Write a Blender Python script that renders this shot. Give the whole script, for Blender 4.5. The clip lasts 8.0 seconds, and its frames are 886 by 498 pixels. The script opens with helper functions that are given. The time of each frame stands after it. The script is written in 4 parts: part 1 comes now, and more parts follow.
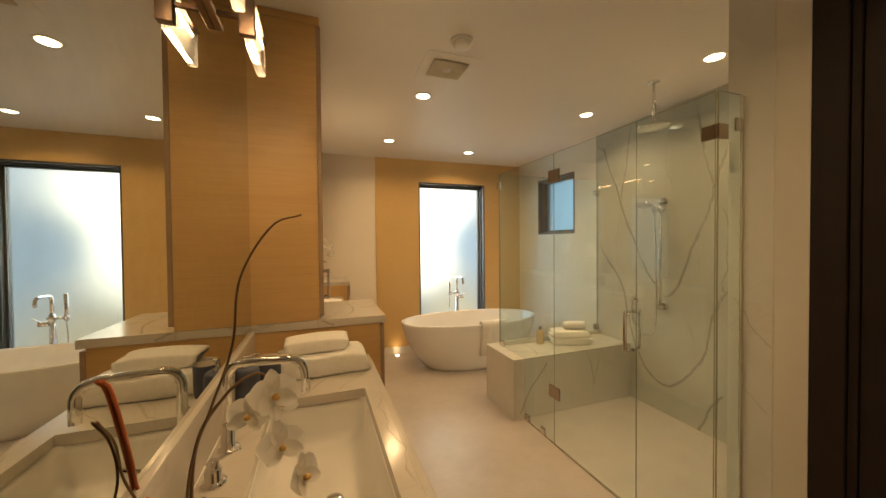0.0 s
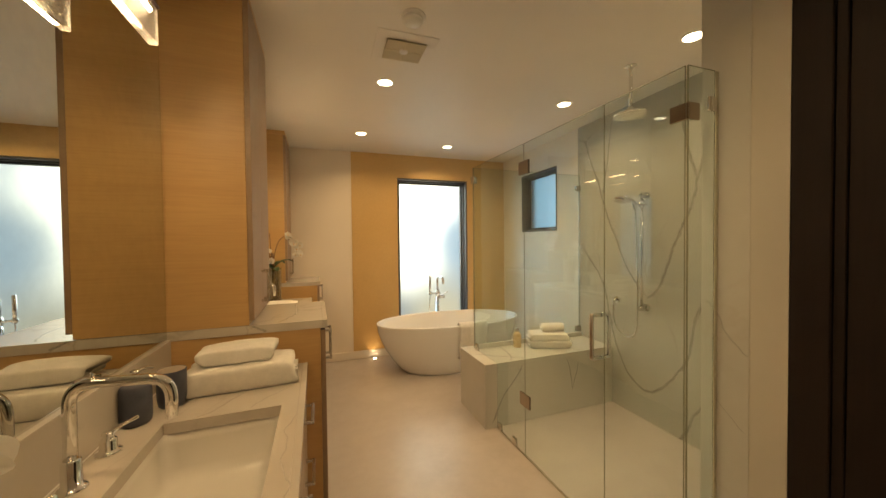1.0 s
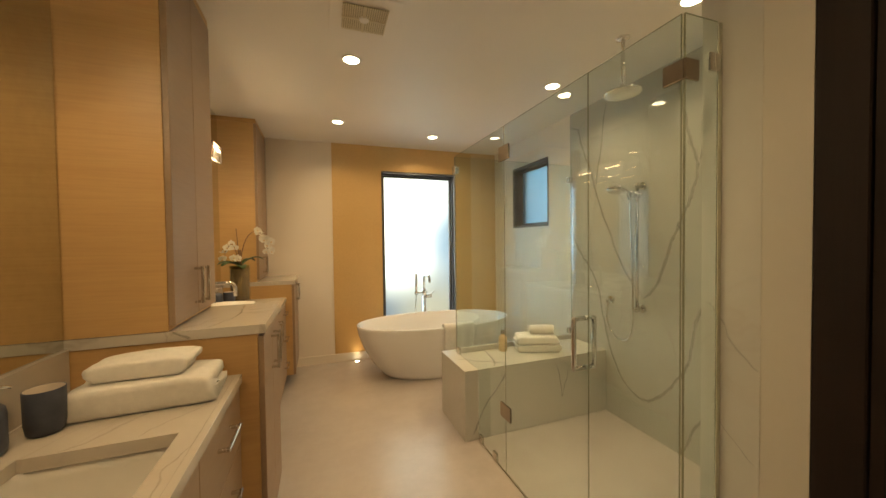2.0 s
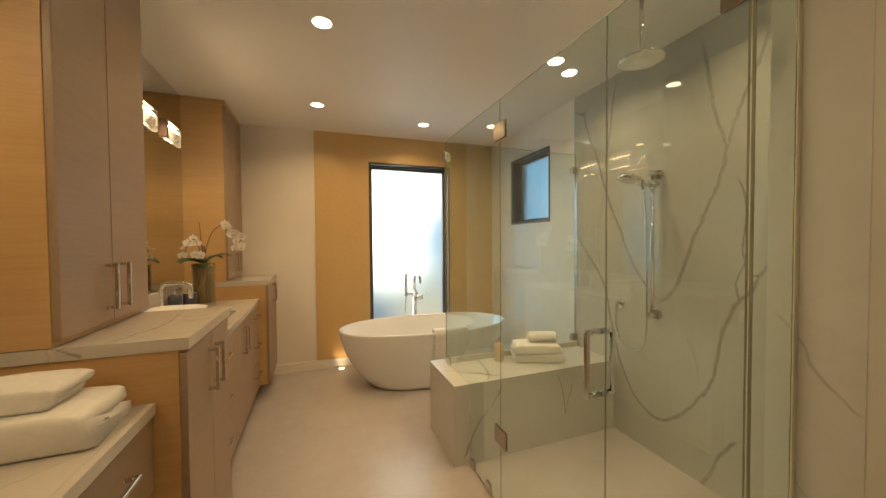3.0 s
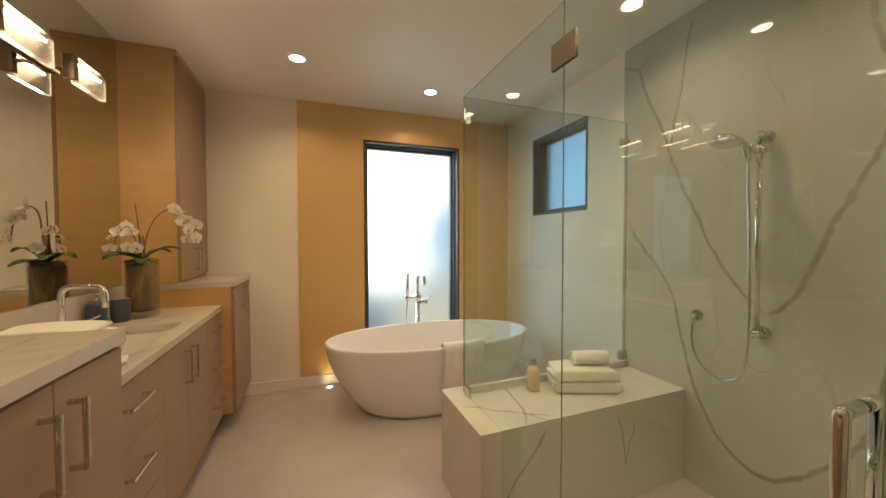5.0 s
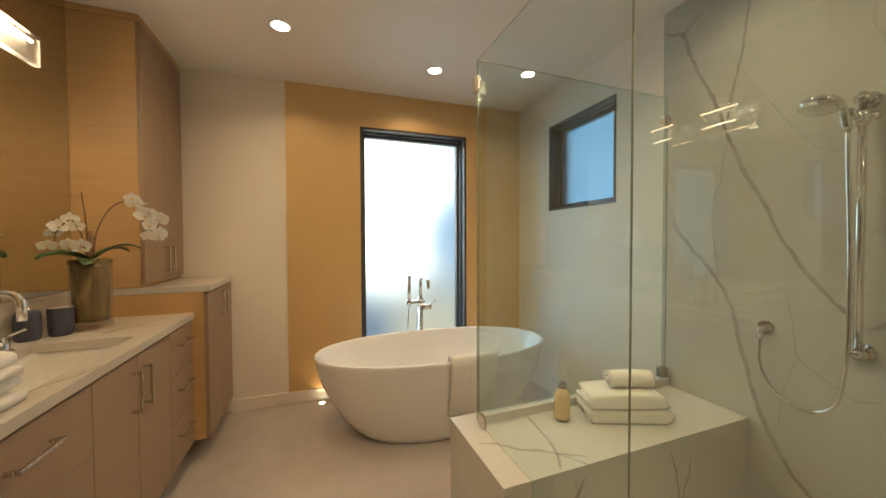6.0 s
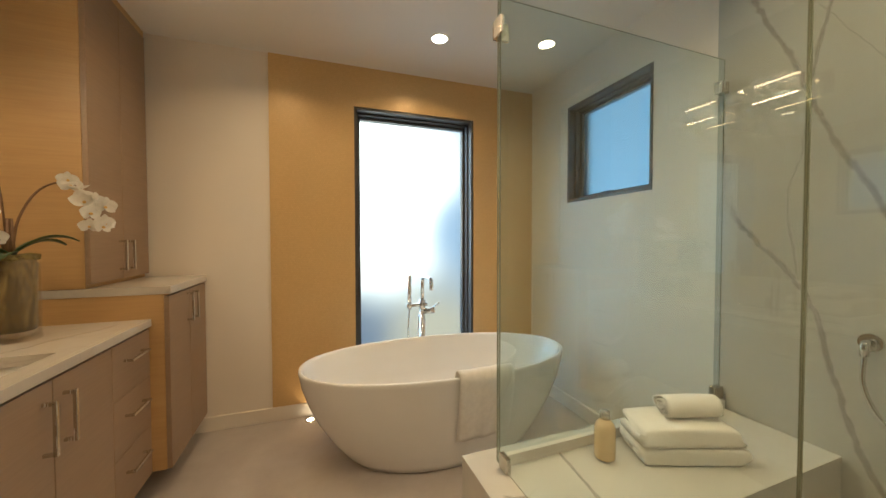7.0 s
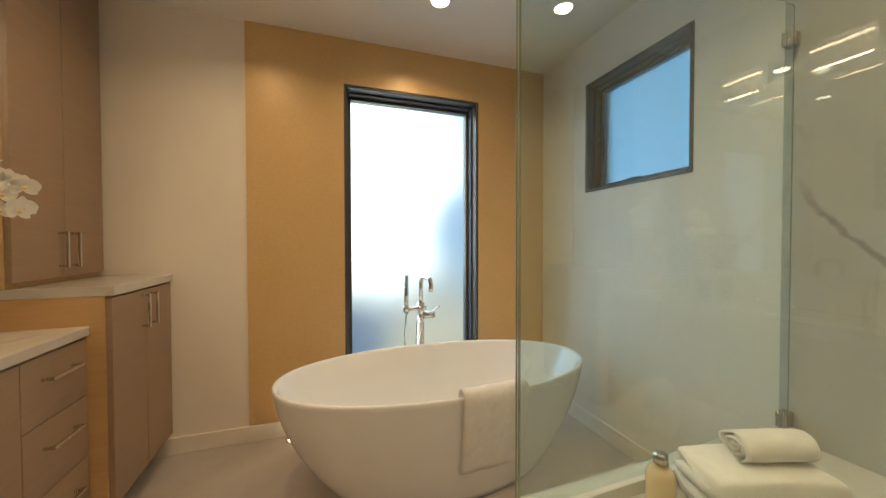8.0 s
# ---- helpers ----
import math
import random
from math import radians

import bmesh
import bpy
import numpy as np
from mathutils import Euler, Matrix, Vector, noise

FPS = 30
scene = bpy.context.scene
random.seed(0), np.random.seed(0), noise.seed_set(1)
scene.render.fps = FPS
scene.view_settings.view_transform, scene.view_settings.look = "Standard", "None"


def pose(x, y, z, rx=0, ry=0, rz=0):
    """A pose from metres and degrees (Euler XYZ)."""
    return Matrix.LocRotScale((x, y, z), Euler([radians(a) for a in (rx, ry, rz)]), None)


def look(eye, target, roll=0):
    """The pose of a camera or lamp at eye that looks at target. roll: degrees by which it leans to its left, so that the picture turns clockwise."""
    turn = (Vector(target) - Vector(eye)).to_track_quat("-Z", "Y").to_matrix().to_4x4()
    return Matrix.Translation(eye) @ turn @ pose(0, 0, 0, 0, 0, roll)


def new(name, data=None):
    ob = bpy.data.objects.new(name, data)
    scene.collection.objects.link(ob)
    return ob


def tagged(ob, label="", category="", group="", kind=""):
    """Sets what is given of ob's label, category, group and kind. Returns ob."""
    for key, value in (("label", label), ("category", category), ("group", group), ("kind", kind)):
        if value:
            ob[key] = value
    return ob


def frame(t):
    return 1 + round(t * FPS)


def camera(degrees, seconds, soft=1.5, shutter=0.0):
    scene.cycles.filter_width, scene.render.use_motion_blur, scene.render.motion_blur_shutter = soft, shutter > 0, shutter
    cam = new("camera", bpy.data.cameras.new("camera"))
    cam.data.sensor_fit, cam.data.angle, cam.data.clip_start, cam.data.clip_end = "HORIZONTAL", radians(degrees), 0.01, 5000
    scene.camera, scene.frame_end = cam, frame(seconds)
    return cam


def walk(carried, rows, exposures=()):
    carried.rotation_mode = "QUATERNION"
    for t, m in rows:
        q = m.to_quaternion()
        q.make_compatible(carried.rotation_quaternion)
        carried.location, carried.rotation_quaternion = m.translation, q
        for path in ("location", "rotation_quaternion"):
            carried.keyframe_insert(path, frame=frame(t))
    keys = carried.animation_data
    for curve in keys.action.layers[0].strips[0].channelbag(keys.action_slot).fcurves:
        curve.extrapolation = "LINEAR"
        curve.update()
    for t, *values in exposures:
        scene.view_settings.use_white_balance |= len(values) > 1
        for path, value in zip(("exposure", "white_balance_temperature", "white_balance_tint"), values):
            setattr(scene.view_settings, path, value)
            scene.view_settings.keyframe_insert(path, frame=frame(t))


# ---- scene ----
cam = camera(104.9, 8.0)
PATH = [
    (0, (0.528, 0.329, 1.424), (1.166, 2.224, 1.387), -0.5),
    (0.5, (0.659, 0.366, 1.419), (1.299, 2.261, 1.381), -0.5),
    (1, (0.791, 0.408, 1.41), (1.436, 2.3, 1.368), -0.6),
    (1.5, (0.91, 0.46, 1.392), (1.557, 2.352, 1.35), -0.7),
    (2, (1.018, 0.553, 1.381), (1.652, 2.444, 1.333), -0.7),
    (3.5, (1.218, 0.947, 1.335), (1.865, 2.839, 1.287), -0.3),
    (4, (1.248, 1.098, 1.319), (1.89, 2.991, 1.274), -0.2),
    (4.5, (1.256, 1.254, 1.309), (1.903, 3.146, 1.262), -0.2),
    (4.7, (1.256, 1.301, 1.307), (1.914, 3.189, 1.253), -0.1),
    (6, (1.337, 1.674, 1.281), (1.982, 3.567, 1.234), -0.2),
    (6.5, (1.369, 1.83, 1.265), (2.015, 3.723, 1.218), -0.1),
    (7, (1.402, 1.974, 1.25), (2.048, 3.865, 1.201), -0.1),
    (7.5, (1.455, 2.115, 1.228), (2.095, 4.01, 1.183), -0.1),
    (8, (1.496, 2.234, 1.207), (2.131, 4.13, 1.17), -0.1),
]
walk(cam, [(t, look(eye, target, roll)) for t, eye, target, roll in PATH],
     [(0.0, 0.05, 7000, 0), (1.0, 0.075, 6850, -2), (2.0, 0.1, 6450, -5), (3.5, 0.03, 6150, -3), (5.0, 0.0, 5900, -3), (8.0, -0.06, 5550, -4)])

# ---- world and light ----
FLOOR, CEIL = 0.08, 2.44
MIRROR_X = 0.187
WARM = (1.0, 0.64, 0.34)
world = bpy.data.worlds.new("sky")
world.use_nodes = True
scene.world = world
wn, wl = world.node_tree.nodes, world.node_tree.links
sky = wn.new("ShaderNodeTexSky")
sky.sky_type, sky.sun_disc = "NISHITA", False
sky.sun_elevation, sky.sun_rotation = radians(28), radians(20)
wl.new(sky.outputs["Color"], wn["Background"].inputs["Color"])
wn["Background"].inputs["Strength"].default_value = 0.1
STRIP_WATTS = 1.0
DOWNLIGHT_WATTS, LED_STRENGTH, UPLIGHT_WATTS, SKY_GLOW, SIDE_GLOW = 4.85, 65.0, 2.2, 4.4, 0.95


# ---- materials ----
def material(name, rough=0.5, metal=0.0):
    m = bpy.data.materials.new(name)
    m.use_nodes = True
    b = m.node_tree.nodes["Principled BSDF"]
    b.inputs["Roughness"].default_value = rough
    b.inputs["Metallic"].default_value = metal
    return m, m.node_tree.nodes, m.node_tree.links, b


def coords(n, l, scale=(1, 1, 1), rot=(0, 0, 0)):
    mp = n.new("ShaderNodeMapping")
    mp.inputs["Scale"].default_value = scale
    mp.inputs["Rotation"].default_value = rot
    geo = n.new("ShaderNodeNewGeometry")
    l.new(geo.outputs["Position"], mp.inputs["Vector"])
    return mp.outputs["Vector"]


def noisy(n, l, vec, scale, detail=4.0, rough=0.55, dist=0.0):
    t = n.new("ShaderNodeTexNoise")
    t.inputs["Scale"].default_value, t.inputs["Detail"].default_value = scale, detail
    t.inputs["Roughness"].default_value, t.inputs["Distortion"].default_value = rough, dist
    l.new(vec, t.inputs["Vector"])
    return t.outputs["Fac"]


def ramp(n, l, fac, stops):
    r = n.new("ShaderNodeValToRGB")
    while len(r.color_ramp.elements) < len(stops):
        r.color_ramp.elements.new(0.5)
    for e, (p, c) in zip(r.color_ramp.elements, stops):
        e.position, e.color = p, (*c, 1)
    l.new(fac, r.inputs["Fac"])
    return r.outputs["Color"]


def mixed(n, l, fac, a, b, mode="MIX"):
    m = n.new("ShaderNodeMix")
    m.data_type, m.blend_type = "RGBA", mode
    for sock, v in ((m.inputs[0], fac), (m.inputs[6], a), (m.inputs[7], b)):
        if isinstance(v, (int, float)):
            sock.default_value = v
        elif isinstance(v, tuple):
            sock.default_value = (*v, 1)
        else:
            l.new(v, sock)
    return m.outputs[2]


def bump(n, l, b, height, strength=0.1, dist=0.01):
    bp = n.new("ShaderNodeBump")
    bp.inputs["Strength"].default_value, bp.inputs["Distance"].default_value = strength, dist
    l.new(height, bp.inputs["Height"])
    l.new(bp.outputs["Normal"], b.inputs["Normal"])


def rough_from(n, l, b, fac, lo, hi):
    r = n.new("ShaderNodeMapRange")
    r.inputs["To Min"].default_value, r.inputs["To Max"].default_value = lo, hi
    l.new(fac, r.inputs["Value"])
    l.new(r.outputs["Result"], b.inputs["Roughness"])


def plaster(name, color, rough=0.55):
    m, n, l, b = material(name, rough)
    v = coords(n, l)
    big, fine = noisy(n, l, v, 1.3, 3), noisy(n, l, v, 160, 3)
    c = ramp(n, l, big, [(0.3, tuple(k * 0.95 for k in color)), (0.7, color)])
    l.new(c, b.inputs["Base Color"])
    bump(n, l, b, fine, 0.008, 0.002)
    rough_from(n, l, b, big, rough - 0.06, rough + 0.06)
    return m


def wood(name, dark, light, along, rough=0.42):
    """Rift-cut oak veneer; along: the axis of the grain."""
    m, n, l, b = material(name, rough)
    s = [26.0, 26.0, 26.0]
    s["xyz".index(along)] = 1.1
    v = coords(n, l, s)
    s2 = [150.0, 150.0, 150.0]
    s2["xyz".index(along)] = 5.0
    v2 = coords(n, l, s2)
    a, f = noisy(n, l, v, 1.0, 5, 0.6, 0.6), noisy(n, l, v2, 1.0, 3)
    broad = noisy(n, l, coords(n, l), 2.2, 2)
    mid = tuple((p + q) / 2 for p, q in zip(dark, light))
    c = ramp(n, l, a, [(0.2, dark), (0.5, mid), (0.85, light)])
    c = mixed(n, l, 0.16, c, ramp(n, l, f, [(0.35, tuple(k * 0.66 for k in dark)), (0.6, light)]))
    c = mixed(n, l, 0.25, c, ramp(n, l, broad, [(0.3, dark), (0.7, light)]))
    l.new(c, b.inputs["Base Color"])
    bump(n, l, b, f, 0.12, 0.001)
    rough_from(n, l, b, a, rough - 0.07, rough + 0.1)
    return m


def marble(name, base, cloud, vein, rough=0.1, vscale=1.1, strength=0.35):
    """Polished engineered quartz: faint clouds and thin hairline veins."""
    m, n, l, b = material(name, rough)
    v = coords(n, l)
    warp = noisy(n, l, v, 1.7, 5, 0.6)
    c = ramp(n, l, warp, [(0.35, cloud), (0.62, base)])
    w = n.new("ShaderNodeTexNoise")
    w.inputs["Scale"].default_value, w.inputs["Detail"].default_value, w.inputs["Distortion"].default_value = vscale, 6, 1.2
    l.new(v, w.inputs["Vector"])
    line = ramp(n, l, w.outputs["Fac"], [(0.485, (0, 0, 0)), (0.5, (1, 1, 1)), (0.515, (0, 0, 0))])
    patch = ramp(n, l, noisy(n, l, v, 2.3, 2), [(0.45, (0, 0, 0)), (0.65, (1, 1, 1))])
    fac = n.new("ShaderNodeMath")
    fac.operation = "MULTIPLY"
    l.new(line, fac.inputs[0])
    l.new(patch, fac.inputs[1])
    k = n.new("ShaderNodeMath")
    k.operation = "MULTIPLY"
    k.inputs[1].default_value = strength
    l.new(fac.outputs[0], k.inputs[0])
    c = mixed(n, l, k.outputs[0], c, vein)
    l.new(c, b.inputs["Base Color"])
    rough_from(n, l, b, noisy(n, l, v, 4, 2), rough * 0.94, rough * 1.08)
    return m


def vein_material(name, depth):
    """A grey-brown vein whose edges fade into the slab."""
    m, n, l, b = material(name, 0.03)
    uv = n.new("ShaderNodeUVMap")
    sep = n.new("ShaderNodeSeparateXYZ")
    l.new(uv.outputs["UV"], sep.inputs[0])
    d = n.new("ShaderNodeMath")
    d.operation = "SUBTRACT"
    d.inputs[1].default_value = 0.5
    l.new(sep.outputs["Y"], d.inputs[0])
    a = n.new("ShaderNodeMath")
    a.operation = "ABSOLUTE"
    l.new(d.outputs[0], a.inputs[0])
    v = coords(n, l)
    wob = noisy(n, l, v, 34, 6, 0.72)
    add = n.new("ShaderNodeMath")
    add.operation = "MULTIPLY_ADD"
    add.inputs[1].default_value, add.inputs[2].default_value = 0.72, -0.36
    l.new(wob, add.inputs[0])
    tot = n.new("ShaderNodeMath")
    l.new(a.outputs[0], tot.inputs[0])
    l.new(add.outputs[0], tot.inputs[1])
    fade = n.new("ShaderNodeMapRange")
    fade.interpolation_type = "SMOOTHSTEP"
    fade.inputs["From Min"].default_value, fade.inputs["From Max"].default_value = 0.10, 0.30
    fade.inputs["To Min"].default_value, fade.inputs["To Max"].default_value = depth, 0.0
    l.new(tot.outputs[0], fade.inputs["Value"])
    ends = n.new("ShaderNodeMapRange")
    ends.inputs["From Max"].default_value = 0.08
    l.new(sep.outputs["X"], ends.inputs["Value"])
    mul = n.new("ShaderNodeMath")
    mul.operation = "MULTIPLY"
    l.new(fade.outputs["Result"], mul.inputs[0])
    l.new(ends.outputs["Result"], mul.inputs[1])
    c = ramp(n, l, noisy(n, l, v, 14, 4), [(0.3, (0.22, 0.19, 0.16)), (0.7, (0.38, 0.34, 0.29))])
    l.new(c, b.inputs["Base Color"])
    l.new(mul.outputs[0], b.inputs["Alpha"])
    return m


def metal(name, color, rough=0.08, brushed=False):
    m, n, l, b = material(name, rough, 1.0)
    v = coords(n, l, (1, 1, 1) if not brushed else (300, 300, 12))
    f = noisy(n, l, v, 1.0 if brushed else 30, 3)
    c = ramp(n, l, f, [(0.3, tuple(k * 0.93 for k in color)), (0.7, color)])
    l.new(c, b.inputs["Base Color"])
    rough_from(n, l, b, f, rough * 0.7, rough * 1.4)
    return m


def glass(name, color, rough=0.0, ior=1.45):
    m, n, l, b = material(name, rough)
    b.inputs["Base Color"].default_value = (*color, 1)
    b.inputs["Transmission Weight"].default_value = 1.0
    b.inputs["IOR"].default_value = ior
    return m


def plain(name, color, rough=0.5, spread=0.08, scale=20, relief=0.05, sheen=0.0):
    m, n, l, b = material(name, rough)
    v = coords(n, l)
    f, g = noisy(n, l, v, scale, 4), noisy(n, l, v, scale * 9, 3)
    c = ramp(n, l, f, [(0.3, tuple(k * (1 - spread) for k in color)), (0.7, tuple(min(1, k * (1 + spread)) for k in color))])
    l.new(c, b.inputs["Base Color"])
    b.inputs["Sheen Weight"].default_value = sheen
    if relief:
        bump(n, l, b, g, relief, 0.002)
    return m


def glowing(name, color, strength):
    m, n, l, b = material(name)
    b.inputs["Base Color"].default_value = (*color, 1)
    b.inputs["Emission Color"].default_value = (*color, 1)
    b.inputs["Emission Strength"].default_value = strength
    return m


def floor_material():
    """Pale honed porcelain, cloudy, with a soft sheen."""
    m, n, l, b = material("floor_porcelain", 0.3)
    v = coords(n, l)
    big, mid, fine = noisy(n, l, v, 1.6, 5, 0.6), noisy(n, l, v, 7, 5, 0.65), noisy(n, l, v, 90, 3)
    c = ramp(n, l, big, [(0.3, (0.41, 0.36, 0.33)), (0.7, (0.50, 0.45, 0.417))])
    c = mixed(n, l, 0.35, c, ramp(n, l, mid, [(0.3, (0.383, 0.338, 0.31)), (0.7, (0.535, 0.49, 0.455))]))
    l.new(c, b.inputs["Base Color"])
    rough_from(n, l, b, big, 0.25, 0.36)
    bump(n, l, b, fine, 0.03, 0.001)
    return m


def mosaic_material():
    """Golden glass mosaic in fine upright sticks, too small to tell apart."""
    m, n, l, b = material("golden_mosaic", 0.32)
    v = coords(n, l, (1, 1, 1), (radians(90), 0, 0))
    br = n.new("ShaderNodeTexBrick")
    br.offset = 0.5
    br.inputs["Scale"].default_value = 1.0
    br.inputs["Brick Width"].default_value, br.inputs["Row Height"].default_value = 0.012, 0.012
    br.inputs["Mortar Size"].default_value = 0.0011
    br.inputs["Color1"].default_value, br.inputs["Color2"].default_value = (0.63, 0.41, 0.165, 1), (0.69, 0.46, 0.195, 1)
    br.inputs["Mortar"].default_value = (0.58, 0.38, 0.165, 1)
    l.new(v, br.inputs["Vector"])
    big = noisy(n, l, coords(n, l), 1.8, 4)
    c = mixed(n, l, 0.35, br.outputs["Color"], ramp(n, l, big, [(0.3, (0.60, 0.39, 0.155)), (0.7, (0.70, 0.47, 0.20))]))
    l.new(c, b.inputs["Base Color"])
    b.inputs["Metallic"].default_value = 0.12
    bump(n, l, b, br.outputs["Fac"], 0.25, -0.002)
    rough_from(n, l, b, noisy(n, l, coords(n, l), 60, 2), 0.25, 0.5)
    return m


def backdrop_material(name, low, high, strength, blobs):
    """Daylight behind frosted panes: bright sky with soft dim shapes of planting."""
    m = bpy.data.materials.new(name)
    m.use_nodes = True
    n, l = m.node_tree.nodes, m.node_tree.links
    n.remove(n["Principled BSDF"])
    e = n.new("ShaderNodeEmission")
    geo = n.new("ShaderNodeNewGeometry")
    sep = n.new("ShaderNodeSeparateXYZ")
    l.new(geo.outputs["Position"], sep.inputs[0])
    up = n.new("ShaderNodeMapRange")
    up.inputs["From Min"].default_value, up.inputs["From Max"].default_value = 0.3, 2.4
    l.new(sep.outputs["Z"], up.inputs["Value"])
    c = ramp(n, l, up.outputs["Result"], [(0.0, low), (1.0, high)])
    for centre, radius, tone in blobs:
        d = n.new("ShaderNodeVectorMath")
        d.operation = "DISTANCE"
        d.inputs[1].default_value = centre
        l.new(geo.outputs["Position"], d.inputs[0])
        r = n.new("ShaderNodeMapRange")
        r.interpolation_type = "SMOOTHSTEP"
        r.inputs["From Min"].default_value, r.inputs["From Max"].default_value = radius * 0.35, radius
        r.inputs["To Min"].default_value, r.inputs["To Max"].default_value = 1.0, 0.0
        l.new(d.outputs["Value"], r.inputs["Value"])
        c = mixed(n, l, r.outputs["Result"], c, tone)
    l.new(c, e.inputs["Color"])
    e.inputs["Strength"].default_value = strength
    l.new(e.outputs[0], n["Material Output"].inputs["Surface"])
    return m


PAINT = plaster("warm_white_paint", (0.83, 0.745, 0.635))
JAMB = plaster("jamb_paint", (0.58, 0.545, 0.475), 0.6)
CEILING = plaster("ceiling_paint", (0.80, 0.755, 0.69), 0.5)
TRIM = plain("white_trim_paint", (0.76, 0.73, 0.69), 0.35, 0.03, 6)
FLOOR_TILE = floor_material()
MOSAIC = mosaic_material()
# one oak veneer; lamplight is put into the sides' colour, shade into the fronts'
OAK_SIDE_LIT = wood("oak_veneer_lengthwise_lit", (0.485, 0.285, 0.112), (0.595, 0.378, 0.162), "x")
OAK_FRONT_SHADED = wood("oak_veneer_front_shaded", (0.275, 0.182, 0.112), (0.352, 0.24, 0.154), "y")
DARK_WOOD = wood("dark_stained_oak", (0.0098, 0.0056, 0.0042), (0.021, 0.0126, 0.009), "z", 0.6)
DARK_WOOD.node_tree.nodes["Principled BSDF"].inputs["Specular IOR Level"].default_value = 0.25
QUARTZ = marble("polished_quartz", (0.48, 0.475, 0.435), (0.43, 0.42, 0.375), (0.31, 0.275, 0.23), 0.028)
BENCH = marble("white_bench_quartz", (0.575, 0.56, 0.515), (0.52, 0.505, 0.46), (0.45, 0.40, 0.34), 0.2, 0.9, 0.2)
COUNTER = marble("quartz_worktop", (0.57, 0.52, 0.455), (0.51, 0.46, 0.40), (0.30, 0.25, 0.20), 0.15, 1.6, 0.4)
VEIN, FAINT_VEIN = vein_material("quartz_vein", 0.46), vein_material("faint_quartz_vein", 0.24)
CHROME = metal("chrome", (0.86, 0.85, 0.83), 0.06)
NICKEL = metal("brushed_nickel", (0.66, 0.63, 0.58), 0.24, True)
CHANNEL = plain("pale_glazing_channel", (0.58, 0.58, 0.46), 0.25, 0.05, 20, 0)
SEAL = plain("dull_glass_seal", (0.22, 0.20, 0.15), 0.5, 0.1, 30, 0)
# the nickel again, with its dark reflections put into the base colour
HINGE = metal("nickel_dark_reflections", (0.40, 0.34, 0.275), 0.2, True)
BRONZE = metal("dark_bronze", (0.19, 0.125, 0.09), 0.35)
FRAME = plain("anodised_window_frame", (0.075, 0.068, 0.062), 0.42, 0.1, 12)
MIRROR = metal("mirror_silver", (0.71, 0.72, 0.68), 0.005)
GLASS = glass("clear_shower_glass", (0.83, 0.92, 0.92), 0.0, 1.55)
EDGE = plain("green_glass_edge", (0.30, 0.34, 0.26), 0.07, 0.1, 8, 0)
en, el = EDGE.node_tree.nodes, EDGE.node_tree.links
en["Principled BSDF"].inputs["Metallic"].default_value = 0.85
carried, edge_mix = en.new("ShaderNodeBsdfTranslucent"), en.new("ShaderNodeMixShader")
carried.inputs["Color"].default_value = (0.80, 0.79, 0.58, 1)
edge_mix.inputs["Fac"].default_value = 0.2
el.new(en["Principled BSDF"].outputs[0], edge_mix.inputs[1])
el.new(carried.outputs[0], edge_mix.inputs[2])
el.new(edge_mix.outputs[0], en["Material Output"].inputs["Surface"])
FROST = glass("frosted_glass", (0.97, 0.98, 0.98), 0.34, 1.3)
BLOCK = glass("seeded_glass_block", (1.0, 0.95, 0.88), 0.13, 1.36)
bn, bl_ = BLOCK.node_tree.nodes, BLOCK.node_tree.links
bump(bn, bl_, bn["Principled BSDF"], noisy(bn, bl_, coords(bn, bl_), 150, 2), 0.9, 0.006)
VASE = plain("thin_vase_glass", (0.34, 0.28, 0.17), 0.02, 0.02, 3, 0)
VASE.node_tree.nodes["Principled BSDF"].inputs["Alpha"].default_value = 0.11
ACRYLIC = plain("white_acrylic", (0.82, 0.80, 0.775), 0.12, 0.02, 3, 0)
PORCELAIN = plain("white_porcelain", (0.74, 0.71, 0.66), 0.1, 0.02, 5, 0)
TERRY = plain("white_terry", (0.77, 0.737, 0.685), 0.95, 0.05, 45, 0.32, 0.4)
CHARCOAL = plain("charcoal_stoneware", (0.055, 0.06, 0.085), 0.5, 0.15, 30)
CREAM = plain("cream_glaze", (0.62, 0.54, 0.46), 0.3)
SOAP = plain("amber_lotion", (0.72, 0.56, 0.33), 0.25, 0.05, 12)
PETAL = plain("white_petal", (0.85, 0.83, 0.78), 0.55, 0.03, 40, 0.08)
pn, pl = PETAL.node_tree.nodes, PETAL.node_tree.links
through_light, both = pn.new("ShaderNodeBsdfTranslucent"), pn.new("ShaderNodeMixShader")
through_light.inputs["Color"].default_value = (0.88, 0.84, 0.76, 1)
both.inputs["Fac"].default_value = 0.4
pl.new(pn["Principled BSDF"].outputs[0], both.inputs[1])
pl.new(through_light.outputs[0], both.inputs[2])
pl.new(both.outputs[0], pn["Material Output"].inputs["Surface"])
LIP = plain("orange_flower_lip", (0.70, 0.45, 0.14), 0.5)
LEAF = plain("dark_green_leaf", (0.035, 0.075, 0.02), 0.35, 0.25, 14)
STEM = plain("brown_stem", (0.17, 0.09, 0.042), 0.55, 0.2, 40)
# red of a lit stem's mirror image, used on an added rod
STEM_REFLECTION = plain("reddish_stem_reflection", (0.50, 0.115, 0.035), 0.5, 0.15, 40)
MOSS = plain("golden_moss", (0.26, 0.19, 0.045), 0.95, 0.4, 60, 0.8)
BARK, kn, kl, kb = material("bark_filling", 0.55)
kv = noisy(kn, kl, coords(kn, kl, (42, 42, 11)), 1.0, 5, 0.7, 0.8)
